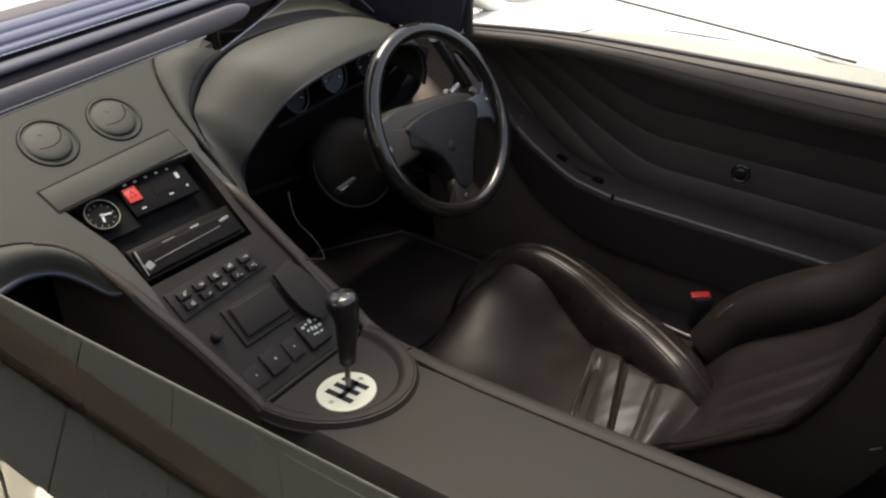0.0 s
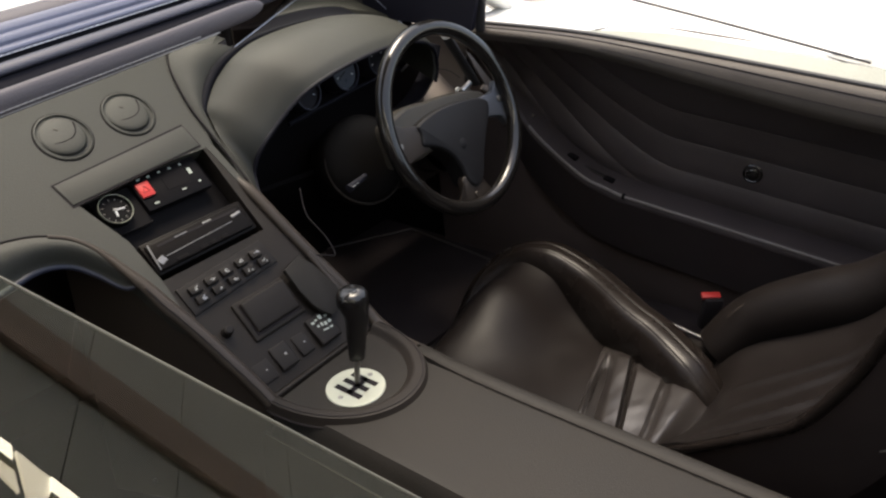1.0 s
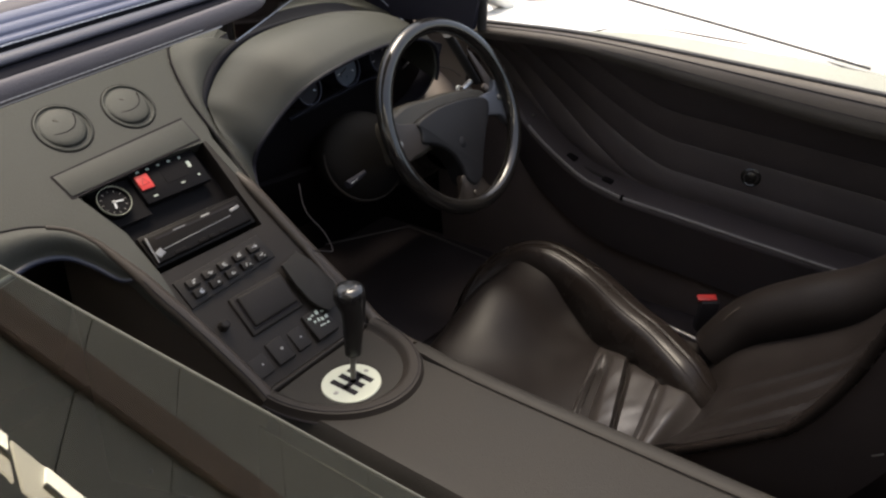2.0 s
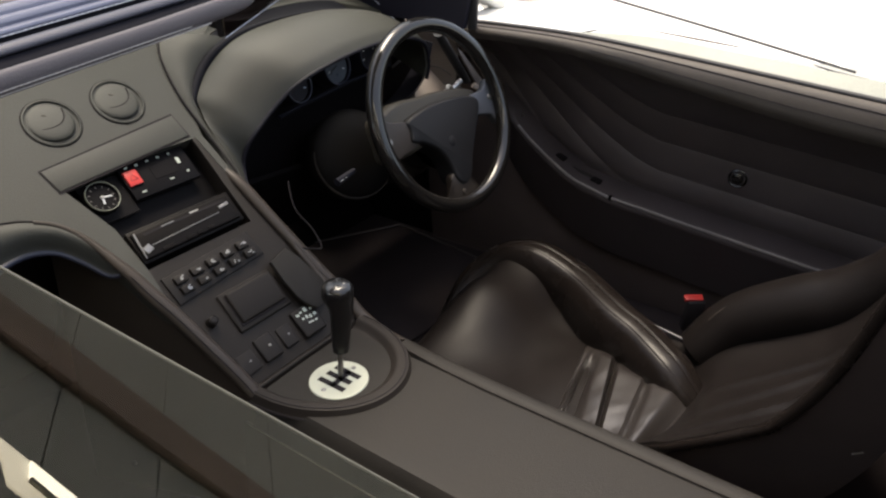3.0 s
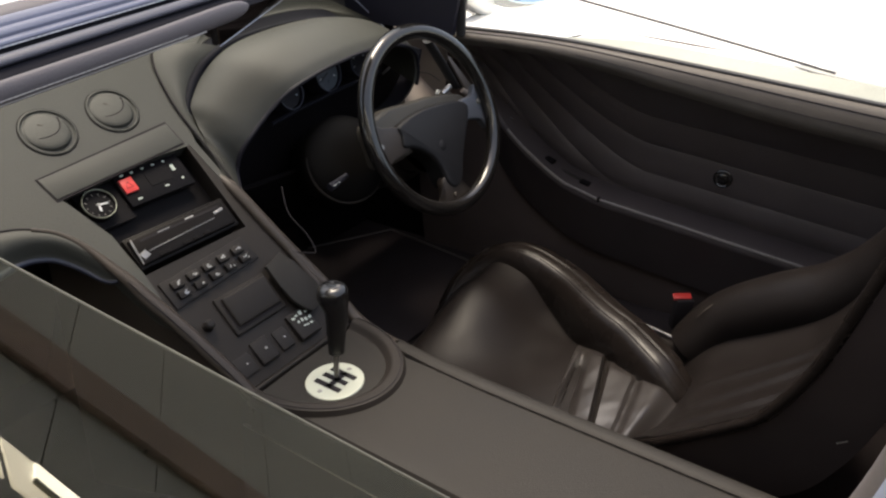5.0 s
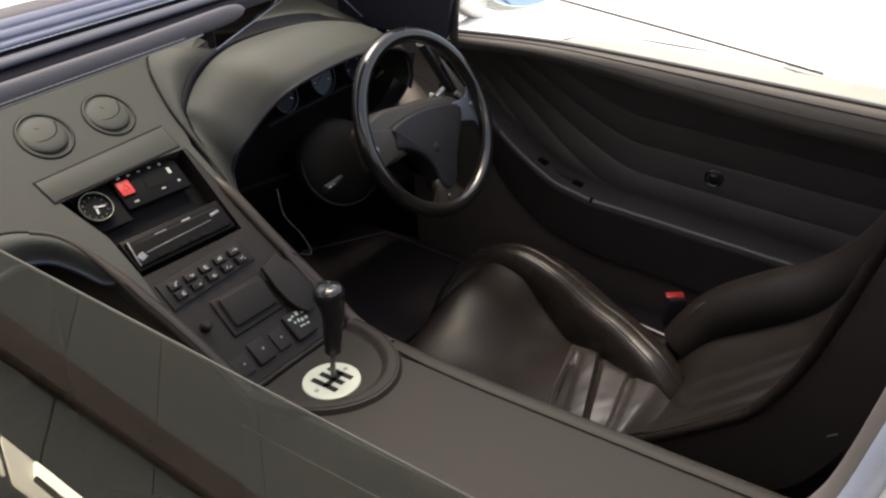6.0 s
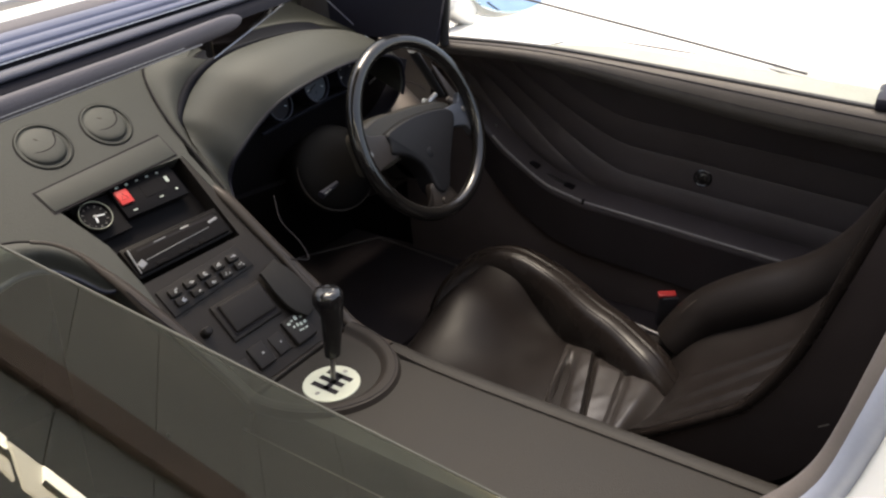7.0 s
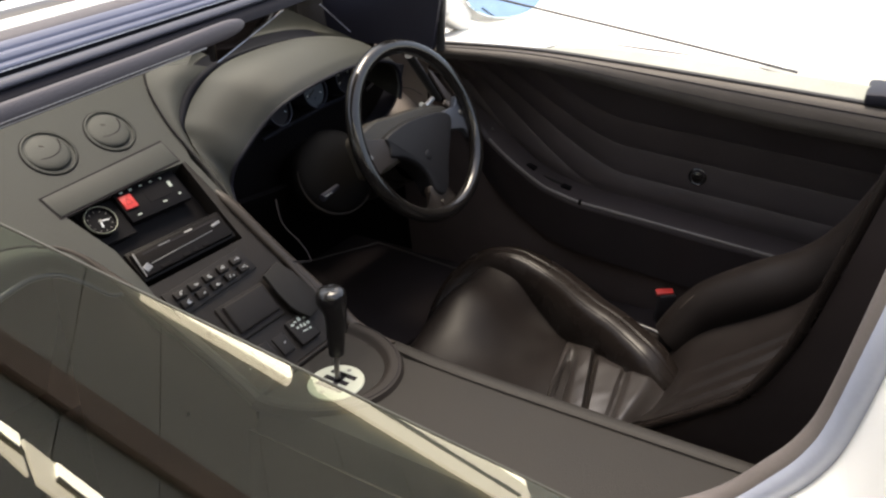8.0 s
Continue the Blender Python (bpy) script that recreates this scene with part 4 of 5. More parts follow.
def roll_skin(u, v):
    y = 0.34 - 1.3 * u
    deep = 0.016 + 0.038 * smooth(0.15, -0.55, y)
    w = 0.5 * math.pi * (1.25 * v - 0.0)
    return Vector((0.75 - 0.030 * math.sin(min(w, 1.57)) + 0.016 * max(0.0, w - 1.57), y, belt(y) - 0.002 - deep * (1 - math.cos(min(w, 1.57))) - 0.03 * max(0.0, w - 1.57)))


part("top_roll", sheet(roll_skin, 80, 14, 0.006), ROLL, door, "padded brown-grey leather top roll")
part("belt_seal", tube([Vector((0.752, 0.34 - 1.3 * k / 60, belt(0.34 - 1.3 * k / 60) - 0.001)) for k in range(61)], 0.006, 10), RUBBERDARK, door, "black rubber window seal")
part("belt_seam", tube([roll_skin(k / 60, 0.3 + 0.08 * k / 60) for k in range(61)], 0.0016, 6), SHADOWBLACK, door)
# the shadow line low on the roll, laid on as a dark rod
part("roll_shadow", tube([roll_skin(k / 60, 0.62) + Vector((-0.0005, 0, 0)) for k in range(18, 61)], lambda t: 0.0004 + 0.0008 * t, 6), SHADOWBLACK, door)


def arm_skin(u, v):
    y = 0.30 - 1.2 * u
    za = arm(y)
    out = 0.045 * smooth(0.3, 0.1, y)
    if v < 0.35:
        q = v / 0.35
        return Vector((0.858 - (0.02 + out) * q, y, za + 0.012 - 0.012 * q * q))
    if v < 0.65:
        w = (v - 0.35) / 0.3 * 2.2
        return Vector((0.838 - out - 0.016 * math.sin(w) / 1.0, y, za - 0.016 * (1 - math.cos(w))))
    q = (v - 0.65) / 0.35
    return Vector((0.825 - out + 0.045 * q, y, za - 0.025 - 0.14 * q))


part("armrest", sheet(arm_skin, 90, 30, 0.006), ARM, door, "padded leather armrest")
# the rubbed edge's bright highlight line is put into its pale colour
part("armrest_piping", tube([arm_skin(k / 90, 0.47) + Vector((-0.001, 0, 0.001)) for k in range(12, 84)], 0.003, 8), WORNEDGE, door, "rubbed armrest edge, coloured pale for the highlight along it")
part("lower_panel", sheet(lambda u, v: (0.862 + 0.01 * v - 0.012 * math.sin(math.pi * v), 0.45 - 1.4 * u, (arm(min(0.3, 0.45 - 1.4 * u)) - 0.08) * (1 - v) + 0.18 * v), 30, 12, 0.01), BROWNCARPET, door, "dark brown carpeted lower door panel")
part("lock_knob", lathe([(0.0, 0.006), (0.008, 0.006), (0.012, 0.004), (0.013, 0.0), (0.017, 0.0035), (0.0195, 0.0025), (0.021, 0.0), (0.0, 0.0)], 32, Matrix.Translation((0.838, -0.35, 0.575)) @ pose(0, 0, 0, 0, -90)), GLOSS, door, "round black door knob")
part("door_pull", rbox(0.012, 0.085, 0.006, 0.0025, 3, Matrix.Translation((0.812, -0.011, arm(-0.011) + 0.005)) @ pose(0, 0, 0, 17)), PLASTIC, door, "black pull strap")
for y, tilt_ in ((0.036, 21), (-0.056, 14)):
    part("pull_slot", rbox(0.02, 0.026, 0.008, 0.003, 2, Matrix.Translation((0.809, y, arm(y) + 0.004)) @ pose(0, 0, 0, tilt_)), DEEPSHADE, door)
part("edge_notch", rbox(0.012, 0.006, 0.012, 0.002, 1, Matrix.Translation((0.779, -0.104, arm(-0.104) - 0.004))), DEEPSHADE, door)
for x, y, dz in ((0.79, -0.125, -0.032), (0.806, 0.142, 0.012)):
    part("screw", lathe([(0.0, 0.002), (0.003, 0.0015), (0.0036, 0.0), (0.0, 0.0)], 14, Matrix.Translation((x, y, arm(y) + dz)) @ pose(0, 0, 0, 0, -90)), STEEL, door)
# added band that puts the white shoulder's shade into a pale green-grey
part("shaded_shoulder_band", sheet(lambda u, v: Vector((0.762 + 0.04 * v * smooth(0.0, 0.3, u), 0.12 - 1.07 * u, belt(0.12 - 1.07 * u) - 0.004 + (0.016 + 0.01 * u) * v * smooth(0.0, 0.3, u))), 40, 6, 0.004), SHADEDPAINT, door, "band of door shoulder outside the window seal, its shade coloured pale green-grey")
# outer skin of the door, its shut line and the wing mirror
tagged(link("door_skin", sheet(lambda u, v: (0.77 + 0.23 * v, 0.3 - 1.25 * u, belt(0.3 - 1.25 * u) - 0.012 - 0.03 * v + 0.012 * math.sin(math.pi * v) + 0.1 * v * (0.36 - 0.66 * u)), 40, 14, 0.008), PAINT), "white painted outer shoulder of the door", "car body", kind="structure")

# ---- driver's seat ----
seat = thing("driver_seat", "black leather bucket seat with worn shiny creases", "car seat")


def cushion(u, v):
    x = 0.17 + 0.42 * u
    y = 0.13 - 0.58 * v
    across_ = (x - 0.40) / 0.2
    z = 0.305 + 0.028 * smooth(0.55, 0.15, v) - 0.10 * smooth(0.2, 0.0, v) ** 2
    z += 0.03 * smooth(0.45, 1.05, across_) * smooth(0.75, 0.3, v) + 0.014 * (1 - across_ * across_) * smooth(0.0, 0.3, v) + 0.03 * abs(across_) ** 4 * 0.5
    z += 0.055 * math.exp(-((x - 0.46) ** 2 + (y - 0.04) ** 2) / 0.0150) - 0.006
    z += 0.11 * (0.36 - x) * smooth(-0.03, -0.11, y) * smooth(-0.27, -0.18, y)
    z -= 0.010 * math.exp(-((x - 0.38) / 0.11) ** 2 - ((y + 0.12) / 0.07) ** 2)
    return Vector((x, y, z))


part("cushion", sheet(cushion, 36, 48, 0.03), SEAT, seat)


def cushion_height(x, y):
    return cushion((x - 0.17) / 0.42, (0.13 - y) / 0.58).z


FRONT = (Vector((0.20, -0.265, 0)), Vector((0.52, -0.191, 0)))
MIDDLE = (Vector((0.20, -0.344, 0)), Vector((0.49, -0.264, 0)))
AFT = (Vector((0.20, -0.400, 0)), Vector((0.45, -0.448, 0)))


def pleat(fore, aft, crease, seed, tail):
    """One padded roll of the seat, sewn down on all sides, with its folds."""

    def fn(u, v):
        p = fore[0].lerp(fore[1], u).lerp(aft[0].lerp(aft[1], u), v)
        round_ = smooth(0.0, 0.10, v) * smooth(1.0, tail, v) * smooth(1.0, 0.76, u)
        w = (v - crease[0] - crease[1] * (u - 0.5)) / (crease[2] * (1.35 - 0.7 * u))
        fold = crease[3] * (smooth(-2.2, -0.9, w) * smooth(1.5, -0.9, w)) * smooth(crease[4], crease[4] - 0.34, u)
        wrinkle = 0.002 * noise.noise(Vector((p.x * 14, p.y * 30, seed))) + 0.0008 * noise.noise(Vector((p.x * 30 + p.y * 25, p.y * 40, seed)))
        p.z = cushion_height(p.x, p.y) - 0.003 + round_ * (0.017 + wrinkle - fold) + 0.012 * smooth(0.2, 1.0, v) * round_
        return p

    return sheet(fn, 60, 44, 0.01)


part("pleat", pleat(FRONT, MIDDLE, (0.42, 0.10, 0.145, 0.022, 0.92), 3.0, 0.94), WORN, seat, "shiny worn leather pleat")
part("pleat", pleat(MIDDLE, AFT, (0.52, -0.15, 0.06, 0.009, 1.35), 7.0, 0.72), WORN, seat, "creased pale worn leather pleat")
part("pleat_seam", tube([MIDDLE[0].lerp(MIDDLE[1], k / 20) + Vector((0, 0, cushion_height(*MIDDLE[0].lerp(MIDDLE[1], k / 20).xy) + 0.003)) for k in range(20)], 0.0016, 6), SHEEN, seat)
BOL = [(0.40, 0.10, 0.225), (0.47, 0.115, 0.262), (0.545, 0.11, 0.31), (0.60, 0.065, 0.35), (0.618, -0.015, 0.364), (0.599, -0.12, 0.347), (0.534, -0.232, 0.336), (0.507, -0.293, 0.329), (0.476, -0.346, 0.321), (0.445, -0.405, 0.303), (0.425, -0.475, 0.255)]
ROUND = [(0.052, -0.09), (0.054, -0.01), (0.047, 0.026), (0.034, 0.045), (0.016, 0.0525), (0.007, 0.0535), (0.004, 0.052), (0.001, 0.0535), (-0.010, 0.0525), (-0.018, 0.0505), (-0.021, 0.0485), (-0.024, 0.049), (-0.034, 0.04), (-0.043, 0.02), (-0.047, 0.0), (-0.05, -0.03), (-0.052, -0.09)]


def bolster(mirror_x=False):
    spine = spline([(0.80 - x if mirror_x else x, y, z) for x, y, z in BOL], 80)
    outline = spline([(a, b, 0) for a, b in ROUND], 64)

    def fn(u, v):
        i = round(u * 80)
        d = (spine[min(80, i + 1)] - spine[max(0, i - 1)]).normalized()
        out = Vector((-d.y, d.x, 0)).normalized() * (1 if not mirror_x else 1)
        q = outline[round(v * 64)]
        q = Vector((q.x, q.y * (1 + 0.35 * smooth(0.5, 0.75, u) * (q.y < 0)), 0))
        size = (0.4 + 0.6 * smooth(0.0, 0.42, u)) * (1 - 0.25 * smooth(0.85, 1.0, u))
        s = -q.x if mirror_x else q.x
        return spine[i] + out * s * size + Vector((0, 0, q.y * size - 0.05 * smooth(0.94, 1.0, u)))

    return sheet(fn, 80, 64)


part("side_bolster", bolster(), SHEEN, seat, "raised shiny leather bolster with twin seams")
BACK_L = spline([(0.25, -0.395, 0.33), (0.232, -0.43, 0.368), (0.225, -0.455, 0.388), (0.225, -0.54, 0.458), (0.225, -0.578, 0.495), (0.225, -0.608, 0.552), (0.226, -0.632, 0.617), (0.228, -0.658, 0.724), (0.24, -0.69, 0.86)], 60)
BACK_R = spline([(0.53, -0.40, 0.30), (0.555, -0.44, 0.36), (0.565, -0.54, 0.43), (0.565, -0.62, 0.50), (0.56, -0.67, 0.60), (0.555, -0.70, 0.72), (0.55, -0.72, 0.86)], 60)


def backrest(u, v):
    i = round(v * 60)
    p = BACK_L[i].lerp(BACK_R[i], u)
    hollow = math.sin(math.pi * u) ** 0.8
    push = -0.03 * hollow
    for start, lean, high in ((0.16, 0.32, 0.008), (0.42, 0.42, 0.007), (0.62, 0.2, 0.006)):
        w = (u - start - lean * (v - 0.25)) / 0.022
        push += high * math.exp(-w * w) * smooth(0.12, 0.3, v) * smooth(0.85, 0.6, v) * smooth(0.0, 0.1, u)
    push += 0.005 * noise.noise(Vector((p.x * 9, p.z * 7, 1.0))) * hollow
    return p + Vector((0, 0.8, 0.6)) * push


part("backrest", sheet(backrest, 90, 60, 0.004), SEAT, seat)
part("backrest_edge", tube([p + Vector((0.0, -0.003, -0.005)) for p in BACK_L], lambda t: 0.004 + 0.004 * smooth(0.0, 0.3, t), 14), SHEEN, seat, "rolled leather edge of the backrest")
part("side_panel", sheet(lambda u, v: BACK_L[round(u * 60)] + Vector((0.004 + 0.05 * v, -0.008 - 0.07 * v, -0.008 - 0.14 * v)), 60, 6, 0.004), CARPET, seat)
part("back_bolster", tube(spline([(0.575, -0.40, 0.315), (0.60, -0.455, 0.39), (0.605, -0.54, 0.45), (0.60, -0.625, 0.505), (0.59, -0.69, 0.59), (0.57, -0.74, 0.72)], 50), lambda t: 0.05 + 0.012 * math.sin(math.pi * t), 24), SEAT, seat, "thick leather backrest bolster")
# the bolster's thin tan highlight is drawn as a rod
part("front_highlight", tube(spline([(0.556, -0.406, 0.405), (0.563, -0.416, 0.42), (0.578, -0.43, 0.434)], 10), 0.0011, 6), EDGE, seat, "tan rod for the highlight at the bolster front")
# small rod added where a glint shows beside the backrest
part("side_glint", tube([Vector((0.229, -0.674, 0.487)), Vector((0.229, -0.685, 0.496))], 0.0012, 8), STEEL, seat, "small steel rod for a glint on the seat's side")
part("headrest", rbox(0.25, 0.09, 0.2, 0.035, 4, pose(0.4, -0.80, 0.88, -10)), SEAT, seat)
part("base", rbox(0.36, 0.5, 0.09, 0.02, 2, pose(0.4, -0.15, 0.245)), SHADOWBLACK, seat)
part("seat_rail", tube([Vector((0.768, -0.1, 0.235)), Vector((0.7404, -0.2164, 0.235)), Vector((0.7115, -0.3437, 0.235))], 0.005, 10), STEEL, seat, "steel seat rail")
buckle = thing("belt_buckle", "seat belt buckle with red release button", "seat belt")
part("housing", rbox(0.022, 0.04, 0.085, 0.006, 2, pose(0.757, -0.33, 0.277, 0, -10, 35)), SHADOWBLACK, buckle)
part("release_button", rbox(0.016, 0.04, 0.008, 0.002, 2, pose(0.752, -0.327, 0.321, 0, -20, 35)), RED, buckle, "red release button")

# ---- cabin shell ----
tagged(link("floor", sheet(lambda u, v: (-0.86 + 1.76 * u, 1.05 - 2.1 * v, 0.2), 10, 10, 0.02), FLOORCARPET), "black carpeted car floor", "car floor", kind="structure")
# the firewall's colour holds the footwell's shade
tagged(link("firewall", sheet(lambda u, v: (-0.86 + 1.76 * u, 0.95 - 0.25 * (1 - v), 0.19 + 0.63 * v), 8, 6, 0.02), DEEPSHADE), "firewall, coloured near black for the shade in the footwell", "car interior", kind="structure")
tagged(link("bulkhead", sheet(lambda u, v: (-0.75 + 1.55 * u, -0.86 + 0.04 * v, 0.19 + 0.66 * v), 8, 6, 0.02), CARPET), "black carpeted rear bulkhead", "car interior", kind="structure")
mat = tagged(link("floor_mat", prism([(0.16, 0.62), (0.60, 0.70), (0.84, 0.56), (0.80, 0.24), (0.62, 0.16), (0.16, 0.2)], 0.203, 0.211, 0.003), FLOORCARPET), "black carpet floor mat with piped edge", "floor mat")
part("piping", tube([Vector((x, y, 0.212)) for x, y in ((0.16, 0.62), (0.60, 0.70), (0.70, 0.642), (0.80, 0.583), (0.84, 0.56), (0.83, 0.47), (0.815, 0.35), (0.80, 0.24), (0.7, 0.19), (0.62, 0.16))], 0.003, 6), PIPING, mat)
tagged(link("loose_cable", tube(spline([(0.175, 0.26, 0.66), (0.16, 0.235, 0.62), (0.165, 0.2, 0.585), (0.158, 0.175, 0.56), (0.135, 0.175, 0.568), (0.12, 0.185, 0.573)], 30), 0.0014, 8), SHADOWBLACK), "thin black cable hanging beside the console", "cable")
well = tagged(new("passenger_side"), "dark passenger footwell with black panels", "car interior", kind="structure")
part("footwell", sheet(lambda u, v: (-0.85 + 0.72 * u, 0.42 + 0.3 * v, 0.70 - 0.45 * v), 6, 6, 0.01), PLASTIC, well)
part("door_panel", sheet(lambda u, v: (-0.84 + 0.05 * v, 0.5 - 1.35 * u, 0.2 + 0.5 * v), 10, 6, 0.012), DOOR, well)
part("kick_panel", sheet(lambda u, v: (0.885, 0.40 + 0.65 * u, 0.19 + 0.66 * v), 4, 4, 0.012), DEEPSHADE, well)
part("kick_panel", sheet(lambda u, v: (-0.85, 0.40 + 0.65 * u, 0.19 + 0.66 * v), 4, 4, 0.012), CARPET, well)

# ---- windscreen frame ----
D = Vector((0.311, 0.030, 0.023)).normalized()
AHEAD = Vector((-D.y, D.x, 0)).normalized()
H0 = Vector((-0.338, 0.032, 0.977))


def along(s, f, z):
    """A place on the windscreen header: s metres along it, f ahead, z up."""
    return H0 + D * s + AHEAD * f + Vector((0, 0, z))


def strip(profile, s0, s1, n=30):
    line = spline([(f, z, 0) for f, z in profile], 40)
    return sheet(lambda u, v: along(s0 + (s1 - s0) * u, line[min(40, round(v * 40))].x, line[min(40, round(v * 40))].y), n, 40, 0.004)


header = tagged(new("windscreen_header"), "windscreen header with grey rubber roof seals", "car body", kind="structure")
# the trim's dark colour supplies the shade above the visor
part("trim", strip([(0.018, 0.008), (0.022, 0.016), (0.028, 0.022), (0.031, 0.0235)], -0.35, 0.72), NAVYDARK, header)
part("seal", strip([(0.031, 0.0235), (0.027, 0.0255), (0.027, 0.029), (0.031, 0.0325), (0.036, 0.0335)], -0.35, 0.72), LIPSEAL, header, "thin rubber lip, tinted blue-grey for the sky it reflects")
part("groove", strip([(0.036, 0.0335), (0.042, 0.032), (0.05, 0.0305), (0.0515, 0.0345)], -0.35, 0.72), NAVYDARK, header)
part("seal", strip([(0.0515, 0.0345), (0.0485, 0.0375), (0.050, 0.041), (0.0545, 0.0425), (0.0545, 0.046), (0.0585, 0.0505), (0.063, 0.0505), (0.0645, 0.054), (0.070, 0.0585), (0.076, 0.0565)], -0.35, 0.72), ROOFSEAL, header, "broad ribbed roof seal, tinted blue-grey for the sky it reflects")
part("seal_stitch", tube([along(-0.35 + 1.05 * k / 300, 0.0483, 0.036) for k in range(301)], lambda t: 0.0004 + 0.0004 * (round(t * 300) % 2), 5), RUBBER, header)
part("outer_seal", strip([(0.076, 0.0555), (0.080, 0.0595), (0.086, 0.063), (0.092, 0.0645)], -0.35, 0.72), VISOR, header, "taupe outer roof seal")
part("outer_frame", strip([(0.092, 0.064), (0.096, 0.069), (0.102, 0.0715), (0.107, 0.0718)], -0.35, 0.72), PAINT, header, "white painted frame")
part("screen_border", strip([(0.107, 0.0716), (0.113, 0.075), (0.12, 0.077), (0.126, 0.0778)], -0.35, 0.72), RUBBERDARK, header, "black border of the windscreen")
part("outer_frame", strip([(0.126, 0.0775), (0.14, 0.08), (0.17, 0.079), (0.2, 0.075)], -0.35, 0.72), PAINT, header)
visor = thing("sun_visor", "taupe vinyl sun visor with pale stitched edge", "sun visor")
TIP = 0.328
part("board", tube([along(-0.35 + (TIP + 0.35) * k / 160, 0.0, 0.0105 + 0.003 * smooth(0.7, 1.0, k / 160)) for k in range(161)], lambda t: 0.0062 * math.sqrt(max(0.015, 1 - (max(0.0, t - 0.93) / 0.0702) ** 2.4)), 20, flat=1.8), VISOR, visor)
part("stitching", tube([along(-0.35 + 0.57 * k / 160, -0.0054, 0.0055) for k in range(161)], lambda t: 0.0005 + 0.0003 * (round(t * 160) % 2), 5), THREAD, visor, "pale stitching")
part("piping", tube([along(-0.35 + 0.60 * k / 20, -0.0032, 0.0018) for k in range(21)], 0.0010, 8), THREAD, visor)
mirror = thing("rear_view_mirror", "dark rear-view mirror hanging below the header", "rear-view mirror")
wide = Vector((0.97, 0.24, 0.21)).normalized()
face = Vector((0.08, -0.93, -0.2))
face = (face - wide * face.dot(wide)).normalized()
high = face.cross(wide)
if high.z < 0:
    high = -high
corner = Vector((-0.039, 0.1, 0.965)) + wide * 0.0985 + high * 0.0265
MM = Matrix(((wide.x, high.x, face.x, corner.x), (wide.y, high.y, face.y, corner.y), (wide.z, high.z, face.z, corner.z), (0, 0, 0, 1)))
MIRROR = material("mirror_silver", (0.5, 0.46, 0.42), 0.06, metal=1.0, stain=0.1)
part("mirror_glass", rbox(0.192, 0.05, 0.003, 0.001, 2, MM), MIRROR, mirror)
part("mirror_frame", rbox(0.197, 0.054, 0.008, 0.003, 2, MM @ pose(0, 0, -0.006)), SHADOWBLACK, mirror)
part("bead", tube([MM @ Vector((-0.096, -0.026, 0.001)), MM @ Vector((0.096, -0.026, 0.001)), MM @ Vector((0.0965, 0.024, 0.001))], 0.0008, 8), RUBBER, mirror, "thin pale bead under the glass")
part("housing", joined(rbox(0.18, 0.049, 0.026, 0.01, 3, MM @ pose(-0.002, 0.0, -0.02))), SHADOWBLACK, mirror)
part("stem", tube([MM @ Vector((0.02, 0.01, -0.01)), MM @ Vector((0.02, 0.05, -0.04)), MM @ Vector((0.02, 0.1, -0.05))], 0.006, 8), PLASTIC, mirror)
# far pillar beside the driver's window
pillar = tagged(new("windscreen_pillar"), "dark navy windscreen pillar beside the window", "car body", kind="structure")
part("inner_trim", sheet(lambda u, v: (0.715 - 0.05 * v + 0.06 * u, 0.24 + 0.4 * u - 0.1 * v, 0.835 + 0.3 * v), 10, 6, 0.012), PILLAR, pillar)
part("window_seal", tube([Vector((0.725 - 0.06 * t, 0.232 - 0.06 * t, 0.835 + 0.3 * t)) for t in (k / 12 for k in range(13))], 0.011, 10), RUBBERDARK, pillar, "black rubber window seal")
part("trim_seam", tube([Vector((0.728 - 0.05 * t, 0.30 - 0.1 * t, 0.835 + 0.3 * t)) for t in (k / 12 for k in range(13))], 0.005, 8), RUBBERDARK, pillar)
part("screen_glass", sheet(lambda u, v: Vector((-0.62 + 1.26 * u, 0.30, 1.02)).lerp(Vector((-0.72 + 1.46 * u, 1.0, 0.86)), v) + Vector((0, -0.3 * (2 * u - 1) ** 2 * (1 - 0.3 * v) + 0.12, 0)), 20, 8), CLEAR, pillar, "clear windscreen glass").visible_shadow = False
tagged(link("air_intake", rbox(0.12, 0.08, 0.022, 0.006, 2, pose(0.80, -0.675, 0.798)), DIAL), "black air intake behind the door", "car body", kind="structure")
wing = thing("wing_mirror", "white wing mirror with blue-tinted glass", "wing mirror")
WG = Matrix.Translation((1.0, 0.235, 0.918)) @ pose(0, 0, 0, 0, 0, -50) @ Matrix.Diagonal((1.65, 1, 0.95, 1))
part("housing", lathe([(0.0, 0.07), (0.04, 0.062), (0.065, 0.035), (0.072, 0.0), (0.066, -0.012), (0.0, -0.012)], 36, WG @ pose(0, 0, 0, -95)), PAINT, wing)
part("mirror_glass", lathe([(0.0, 0.004), (0.058, 0.003), (0.06, 0.0), (0.0, 0.0)], 32, WG @ pose(0.012, -0.016, 0, 64)), BLUEGLASS, wing, "blue-tinted mirror glass")
part("foot", rbox(0.12, 0.06, 0.06, 0.015, 3, pose(0.89, 0.3, 0.885, 0, 30)), PAINT, wing)
# dark rods stand in for streaks reflected in the white door paint
marks = tagged(new("paint_reflections"), "thin dark rods standing in for reflections in the white door shoulder", "car body", kind="structure")
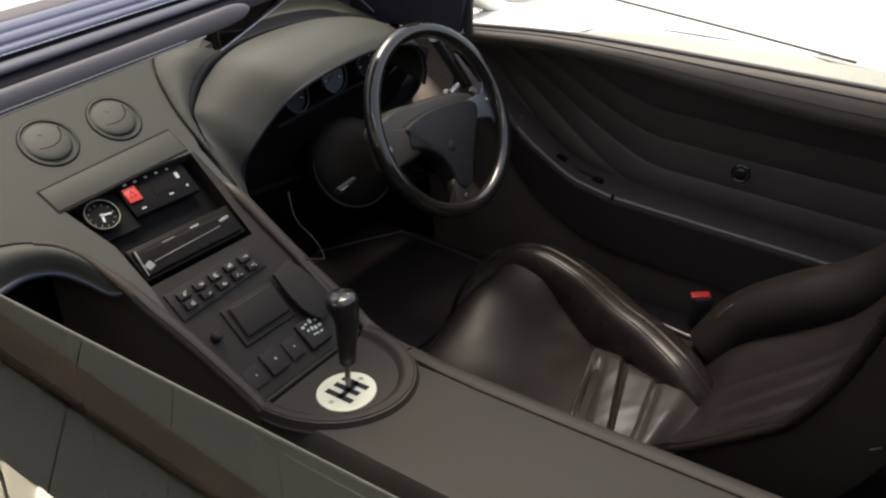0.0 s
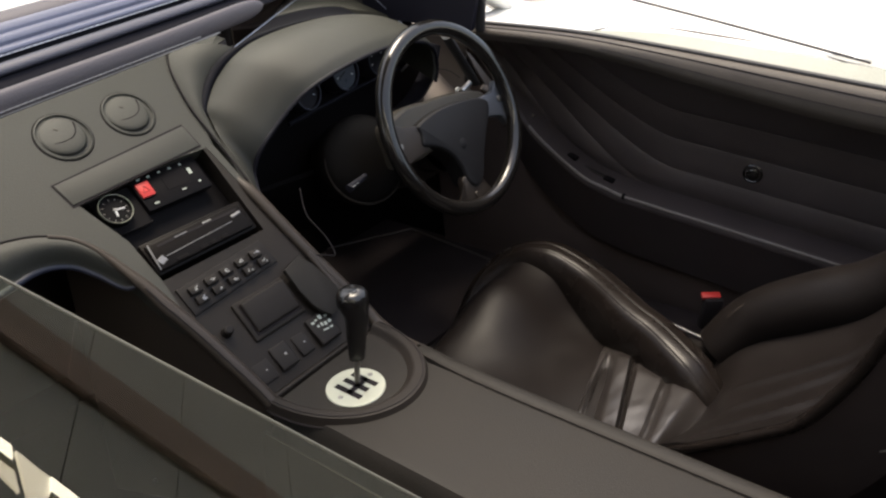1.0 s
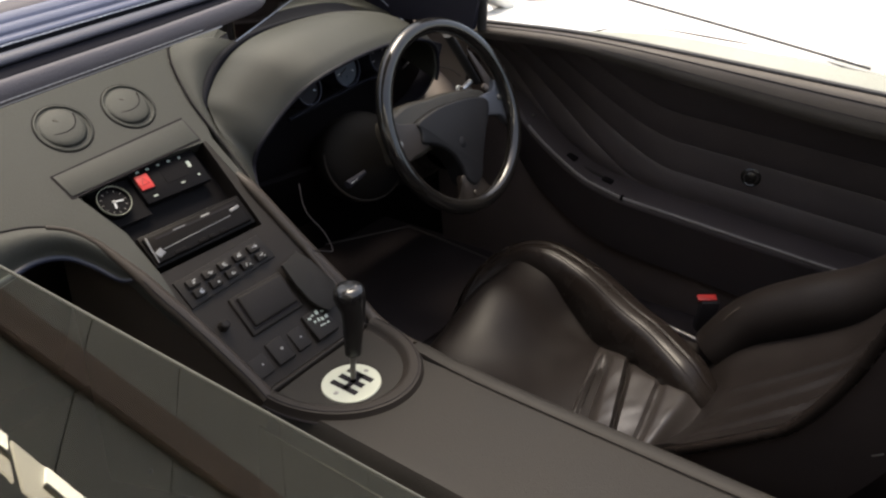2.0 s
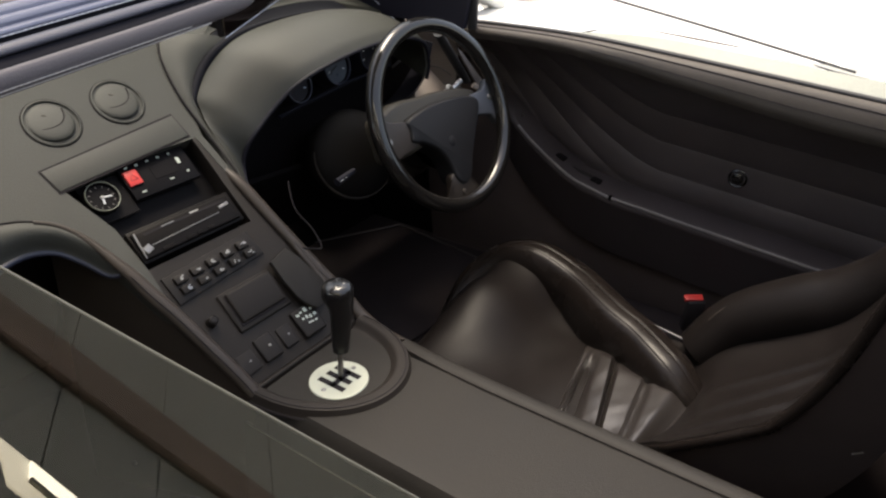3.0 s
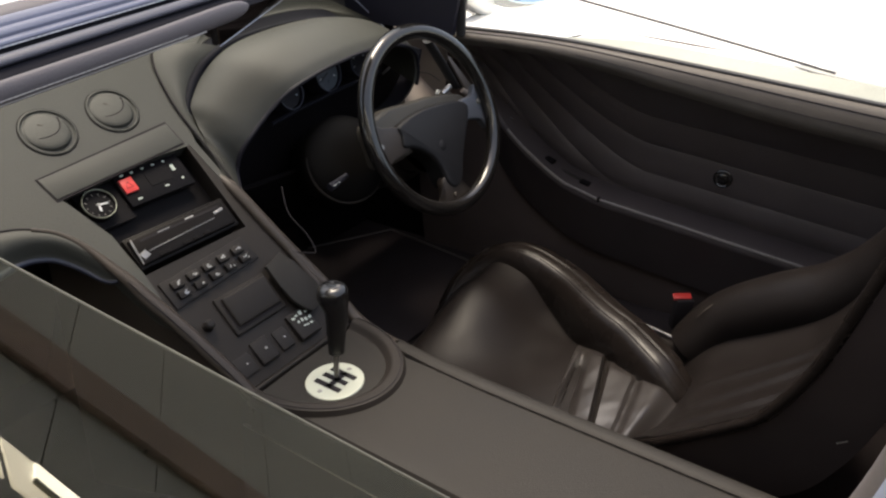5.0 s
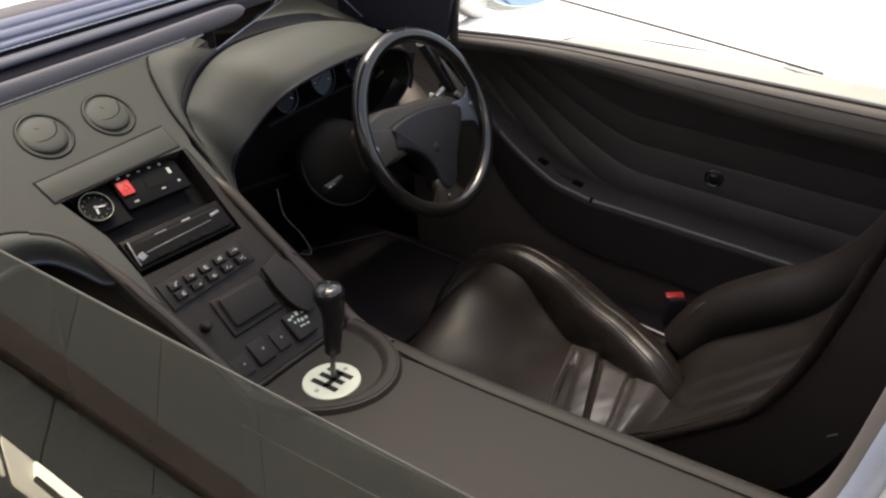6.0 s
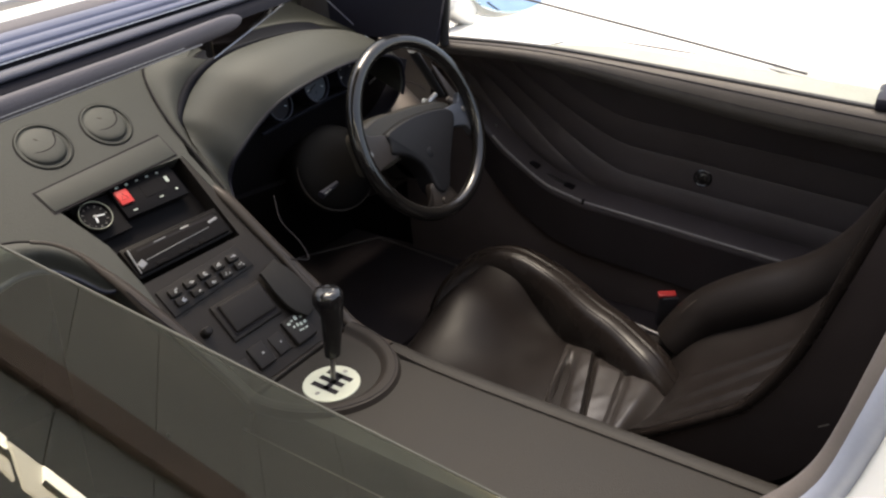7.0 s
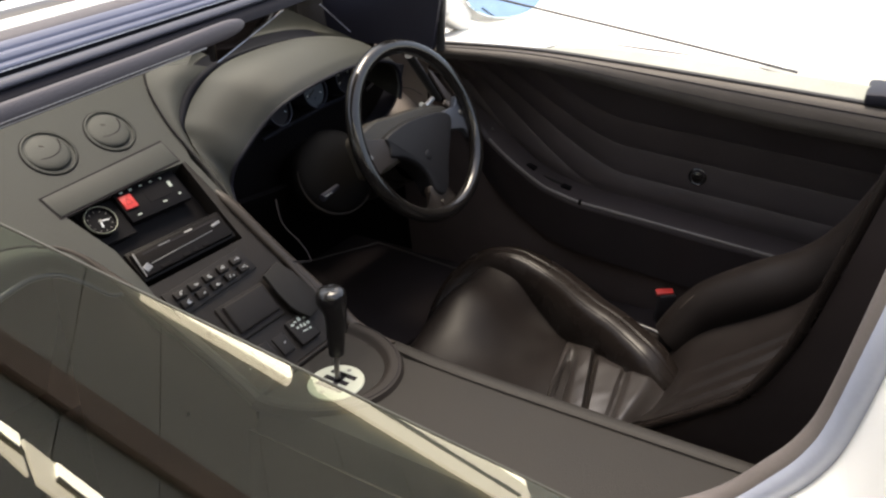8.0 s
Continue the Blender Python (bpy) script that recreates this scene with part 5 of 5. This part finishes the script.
for pts, r, m_ in ((((0.96, -0.083, 0.823), (1.0, -0.154, 0.809), (0.985, -0.22, 0.808), (0.965, -0.29, 0.808)), 0.0022, PIPING), (((0.94, -0.425, 0.798), (0.933, -0.468, 0.791), (0.926, -0.53, 0.787)), 0.0018, RUBBERDARK), (((0.847, -0.283, 0.812), (0.886, -0.361, 0.802), (0.937, -0.458, 0.788)), 0.0007, PIPING), (((0.787, 0.021, 0.834), (0.845, -0.018, 0.838)), 0.0016, PIPING)):
    part("trim_line", tube(spline(pts, 20), lambda t, r=r: r * (0.15 + 0.85 * math.sin(math.pi * (0.05 + 0.9 * t))), 8), m_, marks)
shut = tagged(link("shut_line", tube(spline([(0.955, -0.5, 0.79), (0.948, -0.25, 0.838), (0.939, 0.0, 0.884), (0.93, 0.22, 0.925)], 30), 0.0028, 8), RUBBERDARK), "thin black shut line on the white bodywork", "car body", kind="structure")

# ---- passenger window and door opening ----
def edge(y):
    return Vector((-0.446 - 0.40 * (y + 0.3), y, 0.916 + 0.557 * (y + 0.3)))


def pane(u, v):
    p = edge(0.75 - 1.36 * u)
    fall = 0.6 * v
    return p + Vector((-0.2955 * fall, -0.9 * fall, -0.9553 * fall))


window = tagged(new("window_1"), "green-tinted side window, half lowered", "car window", kind="structure")
p = part("pane", sheet(pane, 40, 30), TINTED, window, "green-tinted glass pane")
p.visible_shadow = False
part("speck", lathe([(0.0, 0.0004), (0.001, 0.0003), (0.0014, 0.0), (0.0, 0.0)], 12, Matrix.Translation((-0.4779, -0.3337, 0.8651)) @ Vector((-0.4696, -0.5655, 0.678)).to_track_quat("Z", "Y").to_matrix().to_4x4()), PANEL, window, "dark speck on the glass")
part("glass_edge", tube([pane(k / 40, 0) for k in range(41)], 0.0011, 6), GLASSEDGE, window, "polished glass edge")
SEAL = [(x, y - 0.001, z - 0.001) for x, y, z in ((-0.333, -0.36, 0.66), (-0.332, -0.50, 0.715), (-0.331, -0.58, 0.763), (-0.33, -0.63, 0.804), (-0.33, -0.66, 0.846), (-0.33, -0.674, 0.872), (-0.33, -0.682, 0.9), (-0.33, -0.691, 0.96), (-0.315, -0.705, 1.05), (-0.29, -0.72, 1.12))]
frame_ = tagged(new("door_opening"), "white body round the door opening with grey seal", "car body", kind="structure")
# one seal as two tubes, coloured for what each side reflects
part("seal", tube([q + Vector((-0.002, -0.0025, -0.002)) for q in spline(SEAL, 140)], 0.0092, 28), RUBBER, frame_, "fat rubber door seal, its sky reflection put into the blue-grey colour")
part("seal_cabin_side", tube([q + Vector((0.0014, 0.0016, 0.0014)) for q in spline(SEAL, 140)], 0.0086, 28), INNERSEAL, frame_, "inner side of the door seal, its cabin reflection put into the brown-grey colour")
part("seal_lip", tube([q + Vector((-0.0035, -0.0112, -0.0075)) for q in spline(SEAL, 70)[:44]], lambda t: 0.0022 - 0.0012 * t, 10), RUBBERDARK, frame_)
line = spline(SEAL, 70)[4:]
part("body_panel", sheet(lambda u, v: line[round(u * (len(line) - 1))] + Vector((-0.0072 - 0.088 * v, -0.0118 - 0.012 * v, -0.0092 - 0.004 * v * v)), 70, 10, 0.006), PAINT, frame_, "white painted body side")

# ---- white bodywork that closes the car round the cabin ----
body = tagged(new("car_body"), "white painted bodywork round the open cabin", "car body", kind="structure")


def shell(u, v):
    """Half of the outline from nose to tail, from the shoulder down to the sill."""
    y = 2.1 - 4.0 * u
    wide = 0.99 - 0.30 * smooth(1.2, 2.1, y) ** 2 - 0.14 * smooth(-1.2, -1.9, y) ** 2
    top = 0.80 - 0.30 * smooth(0.9, 2.1, y) - 0.08 * smooth(-1.3, -1.9, y)
    bulge = 0.05 * math.sin(math.pi * min(1.0, 1.1 * v))
    return wide - 0.05 + bulge - 0.07 * v * v, y, top + (0.09 - top) * v


def flank(u, v):
    x, y, z = shell(u, v)
    return Vector((x + 0.02, y, z))


part("driver_flank", sheet(flank, 60, 16, 0.008), PAINT, body)
part("passenger_flank", sheet(lambda u, v: Vector((-shell(u, v)[0] + 0.01, shell(u, v)[1], shell(u, v)[2] * 0.8)), 60, 16, 0.008), PAINT, body)
part("bonnet", sheet(lambda u, v: Vector(((2 * u - 1) * (shell(0.25 - 0.25 * v, 0)[0] + 0.01), 1.1 + 1.0 * v, shell(0.25 - 0.25 * v, 0)[2] - 0.005 + 0.03 * math.sin(math.pi * u) * (1 - v))), 30, 20, 0.008), PAINT, body)
part("nose", sheet(lambda u, v: Vector(((2 * u - 1) * 0.66, 2.1 + 0.04 * math.sin(math.pi * u), 0.5 - 0.4 * v)), 20, 6, 0.008), PAINT, body)
part("rear_deck", sheet(lambda u, v: Vector(((2 * u - 1) * (shell(0.745 + 0.255 * v, 0)[0] + 0.01), -0.9 - 1.0 * v, shell(0.745 + 0.255 * v, 0)[2] + 0.01 + 0.04 * math.sin(math.pi * u))), 30, 20, 0.008), PAINT, body)
part("tail", sheet(lambda u, v: Vector(((2 * u - 1) * 0.8, -1.9 - 0.04 * math.sin(math.pi * u), 0.72 - 0.62 * v)), 20, 6, 0.008), PAINT, body)
